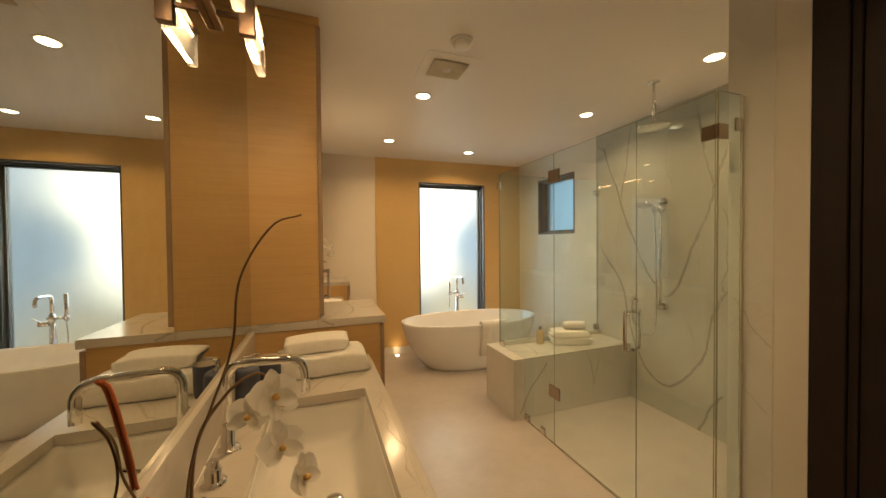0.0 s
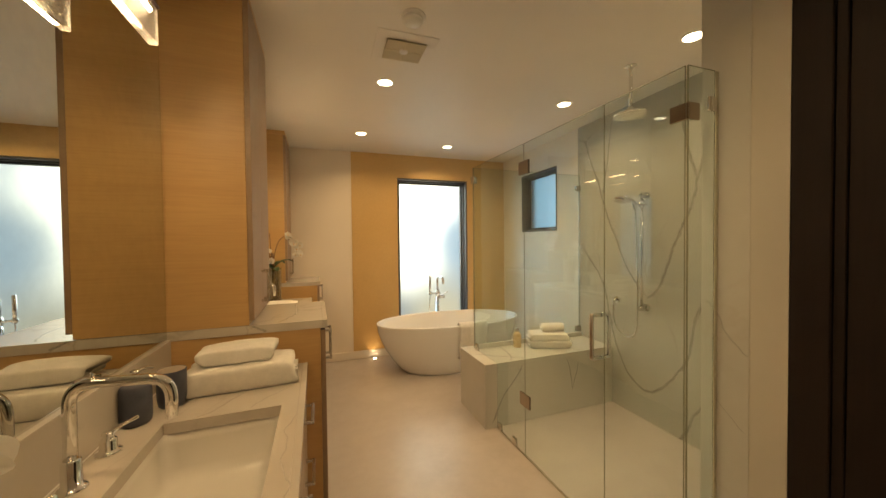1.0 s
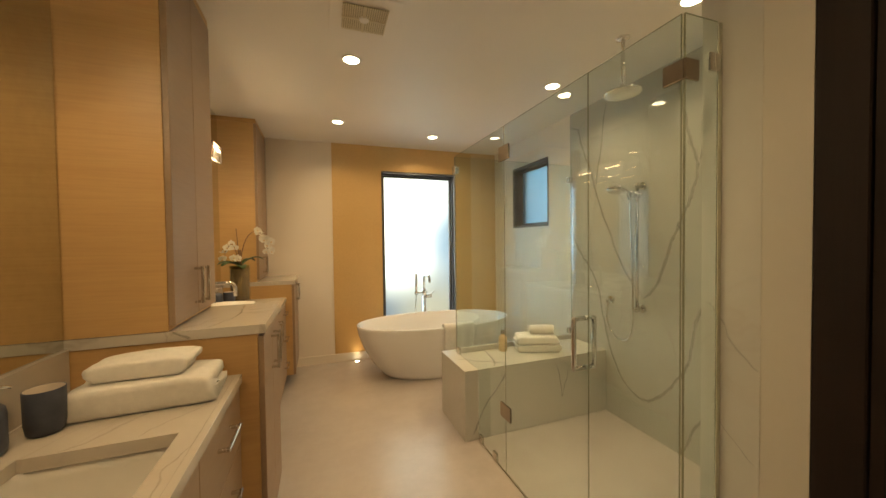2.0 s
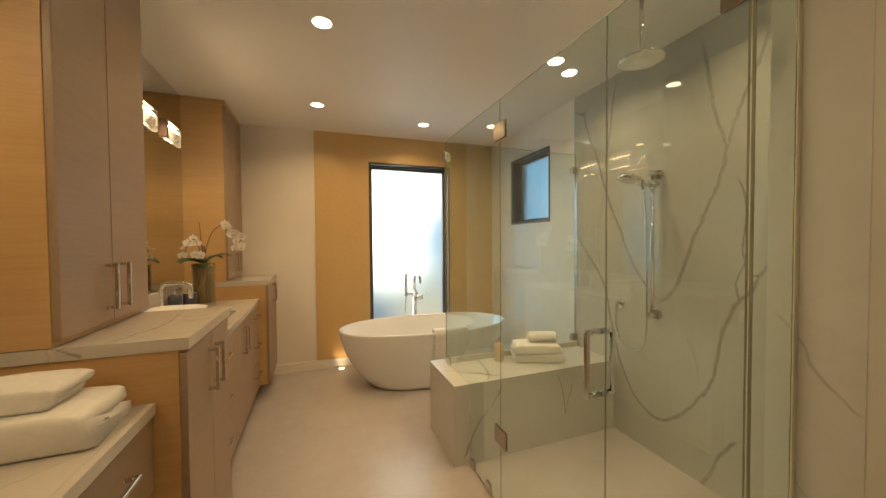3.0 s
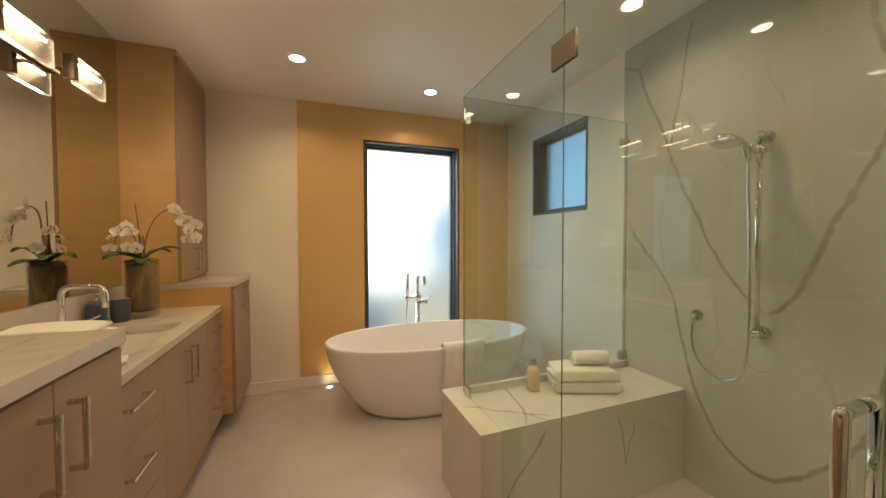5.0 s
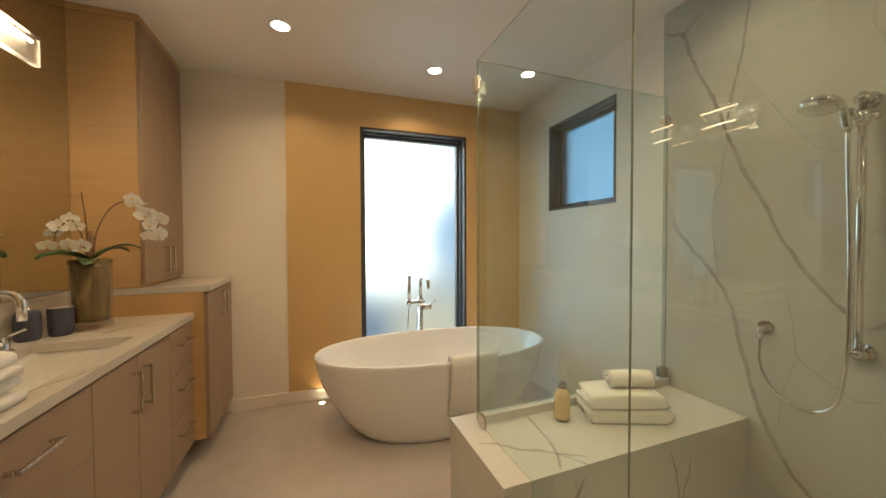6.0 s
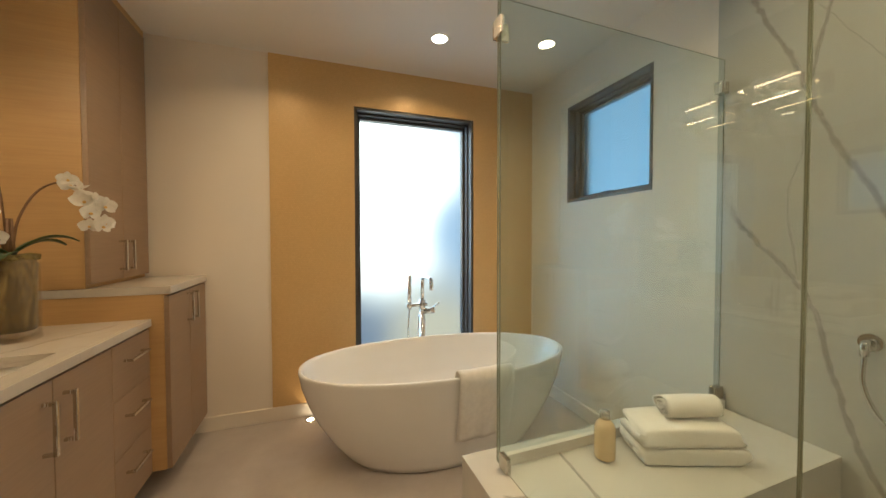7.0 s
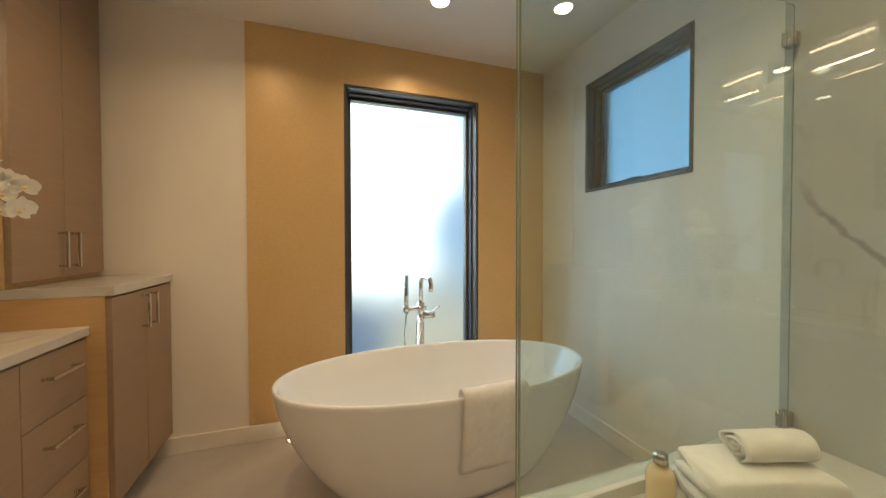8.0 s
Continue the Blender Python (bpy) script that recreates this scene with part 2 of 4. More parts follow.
kl.new(ramp(kn, kl, kv, [(0.30, (0.045, 0.03, 0.01)), (0.50, (0.15, 0.095, 0.028)), (0.68, (0.34, 0.24, 0.08))]), kb.inputs["Base Color"])
bump(kn, kl, kb, kv, 0.5, 0.004)
PLASTIC = plain("white_plastic", (0.80, 0.77, 0.73), 0.4, 0.03, 10)
GRILLE = plain("beige_grille", (0.66, 0.58, 0.40), 0.5, 0.05, 20)
GRILLE_BACK = plain("shaded_grille", (0.42, 0.35, 0.22), 0.8)
LAMP = glowing("downlight_lens", (1.0, 0.80, 0.55), 14.0)
LED = glowing("led_strip", (1.0, 0.70, 0.42), LED_STRENGTH)


# ---- mesh helpers ----
def box(x0, x1, y0, y1, z0, z1, bevel=0.0015, seg=1):
    bm = bmesh.new()
    bmesh.ops.create_cube(bm, size=1.0)
    for v in bm.verts:
        v.co = ((x0 + x1) / 2 + v.co.x * (x1 - x0), (y0 + y1) / 2 + v.co.y * (y1 - y0), (z0 + z1) / 2 + v.co.z * (z1 - z0))
    if bevel:
        bmesh.ops.bevel(bm, geom=list(bm.edges), offset=bevel, segments=seg, profile=0.5, affect="EDGES")
        if seg > 1:
            for f in bm.faces:
                f.smooth = True
    return bm


def loft(rings, closed=True, caps=True, smooth=True):
    """Skin a list of rings (lists of points, all of one length)."""
    bm = bmesh.new()
    rows = [[bm.verts.new(p) for p in r] for r in rings]
    k = len(rows[0])
    for a, b in zip(rows, rows[1:]):
        for i in range(k if closed else k - 1):
            j = (i + 1) % k
            f = bm.faces.new((a[i], a[j], b[j], b[i]))
            f.smooth = smooth
    if caps is True and closed:
        bm.faces.new(list(reversed(rows[0])))
    if caps and closed:
        bm.faces.new(rows[-1])
    bmesh.ops.recalc_face_normals(bm, faces=list(bm.faces))
    return bm


def lathe(profile, centre=(0, 0, 0), n=32, caps=True):
    cx, cy, cz = centre
    return loft([[(cx + max(r, 1e-4) * math.cos(2 * math.pi * i / n), cy + max(r, 1e-4) * math.sin(2 * math.pi * i / n), cz + z) for i in range(n)]
                 for r, z in profile], True, caps)


def spline(points, steps=8):
    """A smooth line through points."""
    p = [Vector(q) for q in points]
    p = [2 * p[0] - p[1]] + p + [2 * p[-1] - p[-2]]
    out = []
    for a, b, c, d in zip(p, p[1:], p[2:], p[3:]):
        for s in range(steps):
            t = s / steps
            out.append(0.5 * (2 * b + (c - a) * t + (2 * a - 5 * b + 4 * c - d) * t * t + (3 * b - a - 3 * c + d) * t ** 3))
    return out + [p[-2]]


def rounded(points, radius, steps=6):
    """A line with its corners turned into arcs."""
    p = [Vector(q) for q in points]
    out = [p[0]]
    for a, b, c in zip(p, p[1:], p[2:]):
        s, e = b + (a - b).normalized() * radius, b + (c - b).normalized() * radius
        out += [s.lerp(b, i / steps).lerp(b.lerp(e, i / steps), i / steps) for i in range(steps + 1)]
    return out + [p[-1]]


def tube(points, r, n=12, r_end=None):
    p = [Vector(q) for q in points]
    d = (p[1] - p[0]).normalized()
    side = d.orthogonal().normalized()
    rings = []
    for i, q in enumerate(p):
        t = ((p[min(i + 1, len(p) - 1)] - p[max(i - 1, 0)])).normalized()
        side = (side - t * side.dot(t)).normalized()
        up = t.cross(side)
        k = r if r_end is None else r + (r_end - r) * i / (len(p) - 1)
        rings.append([q + k * (math.cos(2 * math.pi * j / n) * side + math.sin(2 * math.pi * j / n) * up) for j in range(n)])
    return loft(rings)


def join(*bms):
    out = bmesh.new()
    for b in bms:
        me = bpy.data.meshes.new("tmp")
        b.to_mesh(me)
        b.free()
        out.from_mesh(me)
        bpy.data.meshes.remove(me)
    return out


def frame_bm(axis, a0, a1, b0, b1, c0, c1, w):
    """A rectangular frame of four bars, lying across the given axis (c0 to c1)."""
    bars = [(a0, a0 + w, b0, b1), (a1 - w, a1, b0, b1), (a0 + w, a1 - w, b0, b0 + w), (a0 + w, a1 - w, b1 - w, b1)]
    if axis == "y":
        return join(*(box(p, q, c0, c1, r, s, 0.002) for p, q, r, s in bars))
    return join(*(box(c0, c1, p, q, r, s, 0.002) for p, q, r, s in bars))


def thing(name, base, label="", category="", group="", kind=""):
    ob = new(name)
    ob.location = base
    ob.empty_display_size = 0.05
    return tagged(ob, label, category, group, kind)


def part(name, bm, mat, parent=None, label="", smooth=None):
    """Link a bmesh, laid out in the world, as one mesh object under its thing or part."""
    me = bpy.data.meshes.new(name)
    if smooth is not None:
        for f in bm.faces:
            f.smooth = smooth
    at = Vector((0, 0, 0))
    up = parent
    while up is not None:
        at += up.location
        up = up.parent
    bmesh.ops.translate(bm, verts=list(bm.verts), vec=-at)
    bm.to_mesh(me)
    bm.free()
    me.materials.append(mat)
    ob = new(name, me)
    ob.parent = parent
    return tagged(ob, label)


def structure(name, bm, mat, label=""):
    return tagged(part(name, bm, mat), label, kind="structure")


def lamp(name, kind, where, target, watts, color, parent, size=0.08, spot=None):
    data = bpy.data.lights.new(name, kind)
    data.energy, data.color = watts, color
    if kind == "AREA":
        data.shape, data.size, data.spread = "DISK", size, radians(spot or 150)
    if kind == "SPOT":
        data.spot_size, data.spot_blend, data.shadow_soft_size = radians(spot), 0.7, size
    ob = new(name, data)
    ob.parent = parent
    ob.matrix_local = Matrix.Translation(-parent.location) @ look(where, target)
    return ob


# ---- structure ----
structure("floor", box(-0.1, 3.3, -0.9, 4.75, -0.12, FLOOR, 0), FLOOR_TILE, "pale honed porcelain floor with a soft sheen")
structure("ceiling", box(-0.1, 3.3, -0.9, 4.75, CEIL, CEIL + 0.12, 0), CEILING, "warm white painted ceiling")
wall_west = structure("wall_west", box(0.03, 0.175, -0.76, 4.45, FLOOR, CEIL, 0), PAINT, "white painted wall behind the vanities")
structure("wall_south", box(0.05, 2.27, -0.9, -0.76, FLOOR, CEIL, 0), PAINT, "white painted wall")
structure("wall_entry", box(2.13, 2.27, -0.76, 1.041, FLOOR, CEIL, 0), PAINT, "white painted wall beside the dark door")
structure("wall_shower_end", box(2.27, 3.14, 1.15, 1.29, FLOOR, CEIL, 0), QUARTZ, "veined white quartz shower wall")
wall_return = structure("wall_return", box(2.106, 2.27, 1.141, 1.297, FLOOR, CEIL, 0), BENCH, "veined white quartz wall return")
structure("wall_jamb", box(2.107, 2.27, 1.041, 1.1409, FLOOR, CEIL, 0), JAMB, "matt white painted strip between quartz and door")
# window openings: big window in the north wall, small one in the east wall
WX0, WX1, WZ0, WZ1 = 1.587, 2.478, 0.24, 2.17
SY0, SY1, SZ0, SZ1 = 3.30, 3.955, 1.512, 2.167
structure("wall_north", join(box(-0.1, WX0, 4.4, 4.62, FLOOR, CEIL, 0), box(WX1, 3.2, 4.4, 4.62, FLOOR, CEIL, 0),
                             box(WX0, WX1, 4.4, 4.62, FLOOR, WZ0, 0), box(WX0, WX1, 4.4, 4.62, WZ1, CEIL, 0)), PAINT, "white painted wall round the tall window")
structure("wall_east", join(box(3.0, 3.2, 2.99, SY0, FLOOR, CEIL, 0), box(3.0, 3.2, SY1, 4.4, FLOOR, CEIL, 0),
                            box(3.0, 3.2, SY0, SY1, FLOOR, SZ0, 0), box(3.0, 3.2, SY0, SY1, SZ1, CEIL, 0)), PAINT, "white painted wall round the small window")
slab_wall = structure("wall_shower", box(2.996, 3.2, 1.29, 2.99, FLOOR, CEIL, 0), QUARTZ, "polished white quartz slab with broad grey veins")
structure("wall_tile", join(box(1.062, WX0, 4.391, 4.4, 0.172, CEIL, 0), box(WX1, 3.0, 4.391, 4.4, 0.172, CEIL, 0),
                            box(WX0, WX1, 4.391, 4.4, WZ1, CEIL, 0), box(WX0, WX1, 4.391, 4.4, 0.172, WZ0, 0)), MOSAIC, "golden mosaic wall panel round the window")
structure("baseboard", box(0.42, 3.0, 4.386, 4.4, FLOOR, 0.17, 0.002), PAINT, "white painted baseboard")
structure("baseboard", box(2.986, 3.0, 3.03, 4.386, FLOOR, 0.17, 0.002), PAINT, "white painted baseboard")


# ---- windows ----
def window(name, axis, a0, a1, b0, b1, face, depth, label):
    """A dark metal frame set back in its opening, lined with jambs, round one frosted pane."""
    base = ((a0 + a1) / 2, face, b0) if axis == "y" else (face, (a0 + a1) / 2, b0)
    w = thing(name, base, label, "window", kind="structure")
    f0, f1 = face - 0.004, face + depth
    part("outer_frame", frame_bm(axis, a0, a1, b0, b1, f0, f1 + 0.05, 0.018), FRAME, w)
    part("stepped_frame", frame_bm(axis, a0 + 0.018, a1 - 0.018, b0 + 0.018, b1 - 0.018, face + depth * 0.45, f1 + 0.045, 0.012), FRAME, w)
    part("sash", frame_bm(axis, a0 + 0.03, a1 - 0.03, b0 + 0.03, b1 - 0.03, face + depth * 0.8, f1 + 0.03, 0.018), FRAME, w)
    i = 0.044
    if axis == "y":
        p = part("pane", box(a0 + i, a1 - i, f1, f1 + 0.006, b0 + i, b1 - i, 0), FROST, w, "frosted glass pane")
    else:
        p = part("pane", box(f1, f1 + 0.006, a0 + i, a1 - i, b0 + i, b1 - i, 0), FROST, w, "frosted glass pane")
    p.visible_shadow = False
    return w


window("window_1", "y", WX0, WX1, WZ0, WZ1, 4.4, 0.13, "tall frosted window in a dark metal frame")
small = window("window_2", "x", SY0, SY1, SZ0, SZ1, 3.0, 0.10, "small frosted window in a dark metal frame")
part("latch", join(box(3.03, 3.075, 3.59, 3.71, SZ0 + 0.022, SZ0 + 0.036, 0.004, 2), box(3.04, 3.06, 3.61, 3.69, SZ0 + 0.036, SZ0 + 0.045, 0.003, 2)), FRAME, small)
# the first two patches, centred out of view, are added to brighten the room
glow_n = backdrop_material("daylight_north", (0.125, 0.12, 0.105), (0.17, 0.195, 0.24), SKY_GLOW,
                           [((-0.6, 6.5, 2.6), 2.8, (1.6, 2.5, 3.6)), ((1.8, 6.5, 4.3), 2.0, (1.3, 1.3, 1.25)), ((1.6, 6.5, 2.0), 2.0, (0.85, 0.80, 0.70)), ((4.4, 6.5, 1.2), 1.7, (0.10, 0.125, 0.16)),
                            ((3.25, 6.5, 1.4), 0.75, (0.10, 0.13, 0.17)), ((1.5, 6.5, -0.2), 1.25, (0.045, 0.055, 0.075)), ((2.8, 6.5, -0.2), 0.9, (0.16, 0.135, 0.095))])
structure("backdrop", box(-2.5, 7.5, 6.5, 6.53, -1.5, 5.5, 0), glow_n, "bright hazy daylight outside the tall window")
glow_e = backdrop_material("daylight_east", (0.34, 0.55, 0.80), (0.42, 0.66, 0.95), SIDE_GLOW, [])
structure("backdrop", box(3.5, 3.53, 2.4, 6.0, 0.6, 3.2, 0), glow_e, "blue sky outside the small window")

# ---- dark door beside the shower ----
door = thing("door_1", (2.12, 0.55, FLOOR), "dark stained wooden door in a dark frame", "door", kind="structure")
part("casing", join(box(2.104, 2.13, 0.95, 1.04, FLOOR, 2.36, 0.003), box(2.104, 2.13, 0.02, 0.11, FLOOR, 2.36, 0.003), box(2.104, 2.13, 0.11, 0.95, 2.27, 2.36, 0.003)), DARK_WOOD, door)
part("stop", join(box(2.112, 2.13, 0.925, 0.948, FLOOR, 2.268, 0.002), box(2.112, 2.13, 0.112, 0.135, FLOOR, 2.268, 0.002)), DARK_WOOD, door)
part("leaf", box(2.118, 2.13, 0.137, 0.923, FLOOR + 0.008, 2.262, 0.002), DARK_WOOD, door)


# ---- ceiling fittings ----
def downlight(x, y):
    d = thing("recessed_downlight", (x, y, CEIL), "round recessed downlight, lit, with a thin white trim", "downlight", "ceiling downlights")
    part("trim", lathe([(0.046, -0.0005), (0.046, -0.005), (0.056, -0.004), (0.060, -0.0005)], (x, y, CEIL), 40, False), TRIM, d)
    part("lens", lathe([(0.0, -0.003), (0.03, -0.0034), (0.0455, -0.003), (0.0455, -0.0005), (0.0, -0.0005)], (x, y, CEIL), 36, False), LAMP, d, "glowing warm lens")
    lamp("bulb", "AREA", (x, y, CEIL - 0.007), (x, y, 0), DOWNLIGHT_WATTS, WARM, d, 0.085, 146)


# the last downlight is unseen, added to light the near end
for xy in ((1.163, 2.619), (1.113, 3.71), (2.043, 3.905), (2.504, 2.564), (2.569, 1.652), (1.2, 0.95)):
    downlight(*xy)

vent = thing("ceiling_vent", (1.197, 2.22, CEIL), "square beige exhaust grille with fine slats in a white plate", "vent")
part("plate", box(1.04, 1.354, 2.065, 2.375, CEIL - 0.0025, CEIL, 0.001), CEILING, vent)
part("backing", box(1.097, 1.297, 2.128, 2.312, CEIL - 0.0075, CEIL - 0.006, 0), GRILLE_BACK, vent)
for i in range(21):
    x = 1.099 + i * 0.0098
    part("slat", box(x, x + 0.0056, 2.128, 2.312, CEIL - 0.013, CEIL - 0.0065, 0), GRILLE, vent)
part("crossbar", join(box(1.095, 1.299, 2.216, 2.224, CEIL - 0.0135, CEIL - 0.007, 0), box(1.192, 1.202, 2.126, 2.314, CEIL - 0.0135, CEIL - 0.007, 0)), GRILLE, vent)
part("hub", lathe([(0.0, -0.016), (0.02, -0.0155), (0.024, -0.012), (0.024, -0.007)], (1.197, 2.22, CEIL), 24), PLASTIC, vent)
sd = thing("smoke_detector", (1.18, 1.94, CEIL), "round white smoke detector", "smoke detector")
part("base", lathe([(0.0, -0.012), (0.055, -0.012), (0.058, -0.008), (0.058, 0)], (1.18, 1.94, CEIL), 36), PLASTIC, sd)
part("cap", lathe([(0.0, -0.036), (0.03, -0.035), (0.043, -0.029), (0.047, -0.012)], (1.18, 1.94, CEIL), 36), PLASTIC, sd)


# ---- vanities ----
def pull(parent, x, y0, y1, z0, z1, mat=NICKEL):
    """A slim square bar pull on two posts, upright or level, in front of x."""
    up = abs(z1 - z0) > abs(y1 - y0)
    p, r = 0.028, 0.005
    if up:
        bm = join(box(x + p - r, x + p + r, y0 - r, y0 + r, z0, z1, 0.0012), box(x, x + p, y0 - r, y0 + r, z0 + 0.002, z0 + 0.012, 0.001),
                  box(x, x + p, y0 - r, y0 + r, z1 - 0.012, z1 - 0.002, 0.001))
    else:
        bm = join(box(x + p - r, x + p + r, y0, y1, z0 - r, z0 + r, 0.0012), box(x, x + p, y0 + 0.002, y0 + 0.012, z0 - r, z0 + r, 0.001),
                  box(x, x + p, y1 - 0.012, y1 - 0.002, z0 - r, z0 + r, 0.001))
    return part("handle", bm, mat, parent, "slim brushed metal bar handle")


G = 0.0016


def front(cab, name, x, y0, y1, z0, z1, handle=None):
    f = part(name, box(x - 0.019, x, y0 + G, y1 - G, z0 + G, z1 - G, 0.001), OAK_FRONT_SHADED, cab)
    if handle:
        pull(f, x, *handle)


LOW = 0.20          # the cabinets hang clear of the floor
WEST = 0.176


def low_vanity(y0, y1, xf, top, d0, seam, d1, label):
    """A wall-hung vanity: drawers, a pair of doors, drawers."""
    c = thing("vanity_cabinet", ((WEST + xf) / 2, (y0 + y1) / 2, LOW), label, "vanity", "vanity cabinets")
    xb = xf - 0.02
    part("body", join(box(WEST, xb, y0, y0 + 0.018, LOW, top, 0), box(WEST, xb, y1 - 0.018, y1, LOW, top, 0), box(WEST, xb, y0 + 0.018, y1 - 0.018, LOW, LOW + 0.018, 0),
                      box(WEST, WEST + 0.01, y0 + 0.018, y1 - 0.018, LOW + 0.018, top, 0), box(xb - 0.018, xb, y0 + 0.018, y1 - 0.018, top - 0.03, top, 0)), OAK_SIDE_LIT, c)
    z = [LOW, LOW + 0.225, LOW + 0.45, top - 0.008]
    for a, b in ((y0, d0), (d1, y1)):
        for k in range(3):
            m, h = (a + b) / 2, (z[k] + z[k + 1]) / 2 + 0.03
            front(c, "drawer_front", xf, a, b, z[k], z[k + 1], (m - 0.075, m + 0.075, h, h))
    front(c, "door", xf, d0, seam, LOW, top - 0.008, (seam - 0.042, seam - 0.042, 0.655, 0.81))
    front(c, "door", xf, seam, d1, LOW, top - 0.008, (seam + 0.042, seam + 0.042, 0.655, 0.81))
    return c


def base_unit(y0, y1, xf, top, label):
    """A wall-hung two-door unit that stands proud of the vanity."""
    c = thing("base_cabinet", ((WEST + xf) / 2, (y0 + y1) / 2, LOW), label, "cabinet", "base cabinets")
    part("body", box(WEST, xf - 0.02, y0, y1, LOW, top, 0.001), OAK_SIDE_LIT, c)
    s = (y0 + y1) / 2
    front(c, "door", xf, y0, s, LOW, top - 0.008, (s - 0.04, s - 0.04, 0.835, 0.985))
    front(c, "door", xf, s, y1, LOW, top - 0.008, (s + 0.04, s + 0.04, 0.835, 0.985))


def wall_unit(y0, y1, xf, bottom, label):
    """A tall two-door cupboard from the worktop to the ceiling."""
    c = thing("wall_cabinet", ((WEST + xf) / 2, (y0 + y1) / 2, bottom), label, "cabinet", "tall wall cabinets")
    part("body", box(WEST, xf - 0.02, y0, y1, bottom, 2.402, 0.001), OAK_SIDE_LIT, c)
    part("top_filler", box(WEST, xf - 0.004, y0, y1, 2.405, CEIL - 0.001, 0.001), OAK_SIDE_LIT, c)
    s = (y0 + y1) / 2
    front(c, "door", xf, y0, s, bottom + 0.018, 2.402, (s - 0.038, s - 0.038, bottom + 0.06, bottom + 0.21))
    front(c, "door", xf, s, y1, bottom + 0.018, 2.402, (s + 0.038, s + 0.038, bottom + 0.06, bottom + 0.21))


def worktop(y0, y1, xf, z1, thick, hole=None, label=""):
    w = thing("worktop", ((WEST + xf) / 2, (y0 + y1) / 2, z1 - thick), label, "worktop", "quartz worktops")
    z0 = z1 - thick
    part("mitred_edge", box(xf - 0.0199, xf, y0, y1, z0, z1, 0.0007), COUNTER, w)
    xf -= 0.02
    if not hole:
        part("slab", box(WEST, xf, y0, y1, z0, z1, 0.0004), COUNTER, w)
        return w
    hx0, hx1, hy0, hy1 = hole
    bm = join(box(WEST, hx0, y0, y1, z0, z1, 0), box(hx1, xf, y0, y1, z0, z1, 0), box(hx0, hx1, y0, hy0, z0, z1, 0), box(hx0, hx1, hy1, y1, z0, z1, 0))
    bmesh.ops.remove_doubles(bm, verts=list(bm.verts), dist=0.0001)
    part("slab", bm, COUNTER, w)
    return w


def basin(hx0, hx1, hy0, hy1, z):
    """An undermounted rectangular basin with soft corners and a sloping floor."""
    b = thing("undermount_basin", ((hx0 + hx1) / 2, (hy0 + hy1) / 2, z - 0.15), "white rectangular undermounted porcelain basin", "basin", "basins")
    def ring(inset, h, r):
        pts = []
        for cx, cy, a0 in ((hx1 - inset - r, hy1 - inset - r, 0), (hx0 + inset + r, hy1 - inset - r, 90), (hx0 + inset + r, hy0 + inset + r, 180), (hx1 - inset - r, hy0 + inset + r, 270)):
            pts += [(cx + r * math.cos(radians(a0 + 15 * k)), cy + r * math.sin(radians(a0 + 15 * k)), h) for k in range(7)]
        return pts
    part("bowl", loft([ring(-0.012, z, 0.03), ring(-0.004, z, 0.03), ring(-0.003, z - 0.03, 0.03), ring(0.004, z - 0.10, 0.035), ring(0.014, z - 0.124, 0.04), ring(0.035, z - 0.134, 0.045), ring(0.10, z - 0.138, 0.03)], True, "end"), PORCELAIN, b)
    cx, cy = (hx0 + hx1) / 2 + 0.03, (hy0 + hy1) / 2
    part("drain", lathe([(0.0, 0.006), (0.017, 0.006), (0.024, 0.004), (0.027, 0.0), (0.027, -0.004)], (cx, cy, z - 0.137), 28), CHROME, b, "round chrome drain")


def faucet(x, y, z, reach=0.185):
    f = thing("widespread_faucet", (x, y, z), "chrome bent-tube faucet with two lever handles", "faucet", "faucets")
    part("base", lathe([(0.026, 0), (0.026, 0.004), (0.022, 0.008), (0.0165, 0.01), (0.0165, 0.062), (0.0135, 0.066)], (x, y, z), 28), CHROME, f)
    part("spout", tube(rounded([(x, y, z + 0.008), (x, y, z + 0.222), (x + reach, y - 0.03, z + 0.222), (x + reach, y - 0.03, z + 0.135)], 0.045, 8), 0.0115, 16), CHROME, f)
    for s in (-1, 1):
        hy = y + s * 0.135
        h = part("handle", lathe([(0.026, 0), (0.026, 0.006), (0.019, 0.009), (0.017, 0.012), (0.017, 0.032), (0.014, 0.036), (0.011, 0.038), (0.011, 0.052), (0.0, 0.053)], (x, hy, z), 24), CHROME, f)
        part("lever", tube([(x - 0.012, hy, z + 0.046), (x + 0.055, hy + s * 0.012, z + 0.075)], 0.0042, 10), CHROME, h)


def mirror(y0, y1, x):
    m = thing("wall_mirror", (x, (y0 + y1) / 2, 1.045), "large frameless mirror above the backsplash", "mirror", "vanity mirrors")
    part("plate", box(WEST, x, y0, y1, 1.05, CEIL - 0.004, 0.0008), MIRROR, m)
    s = thing("backsplash", (x, (y0 + y1) / 2, 0.9), "low quartz backsplash under the mirror", "backsplash", "backsplashes")
    part("slab", box(WEST, x + 0.012, y0, y1, 0.9035, 1.046, 0.0006), COUNTER, s)
    part("polished_edge", box(WEST, x + 0.0122, y0, y1, 1.0462, 1.0485, 0.0006), COUNTER, s, "polished top edge")
    part("sealant", box(x + 0.004, x + 0.0138, y0, y1, 0.9005, 0.9034, 0.0008), TRIM, s, "thin white sealant bead")


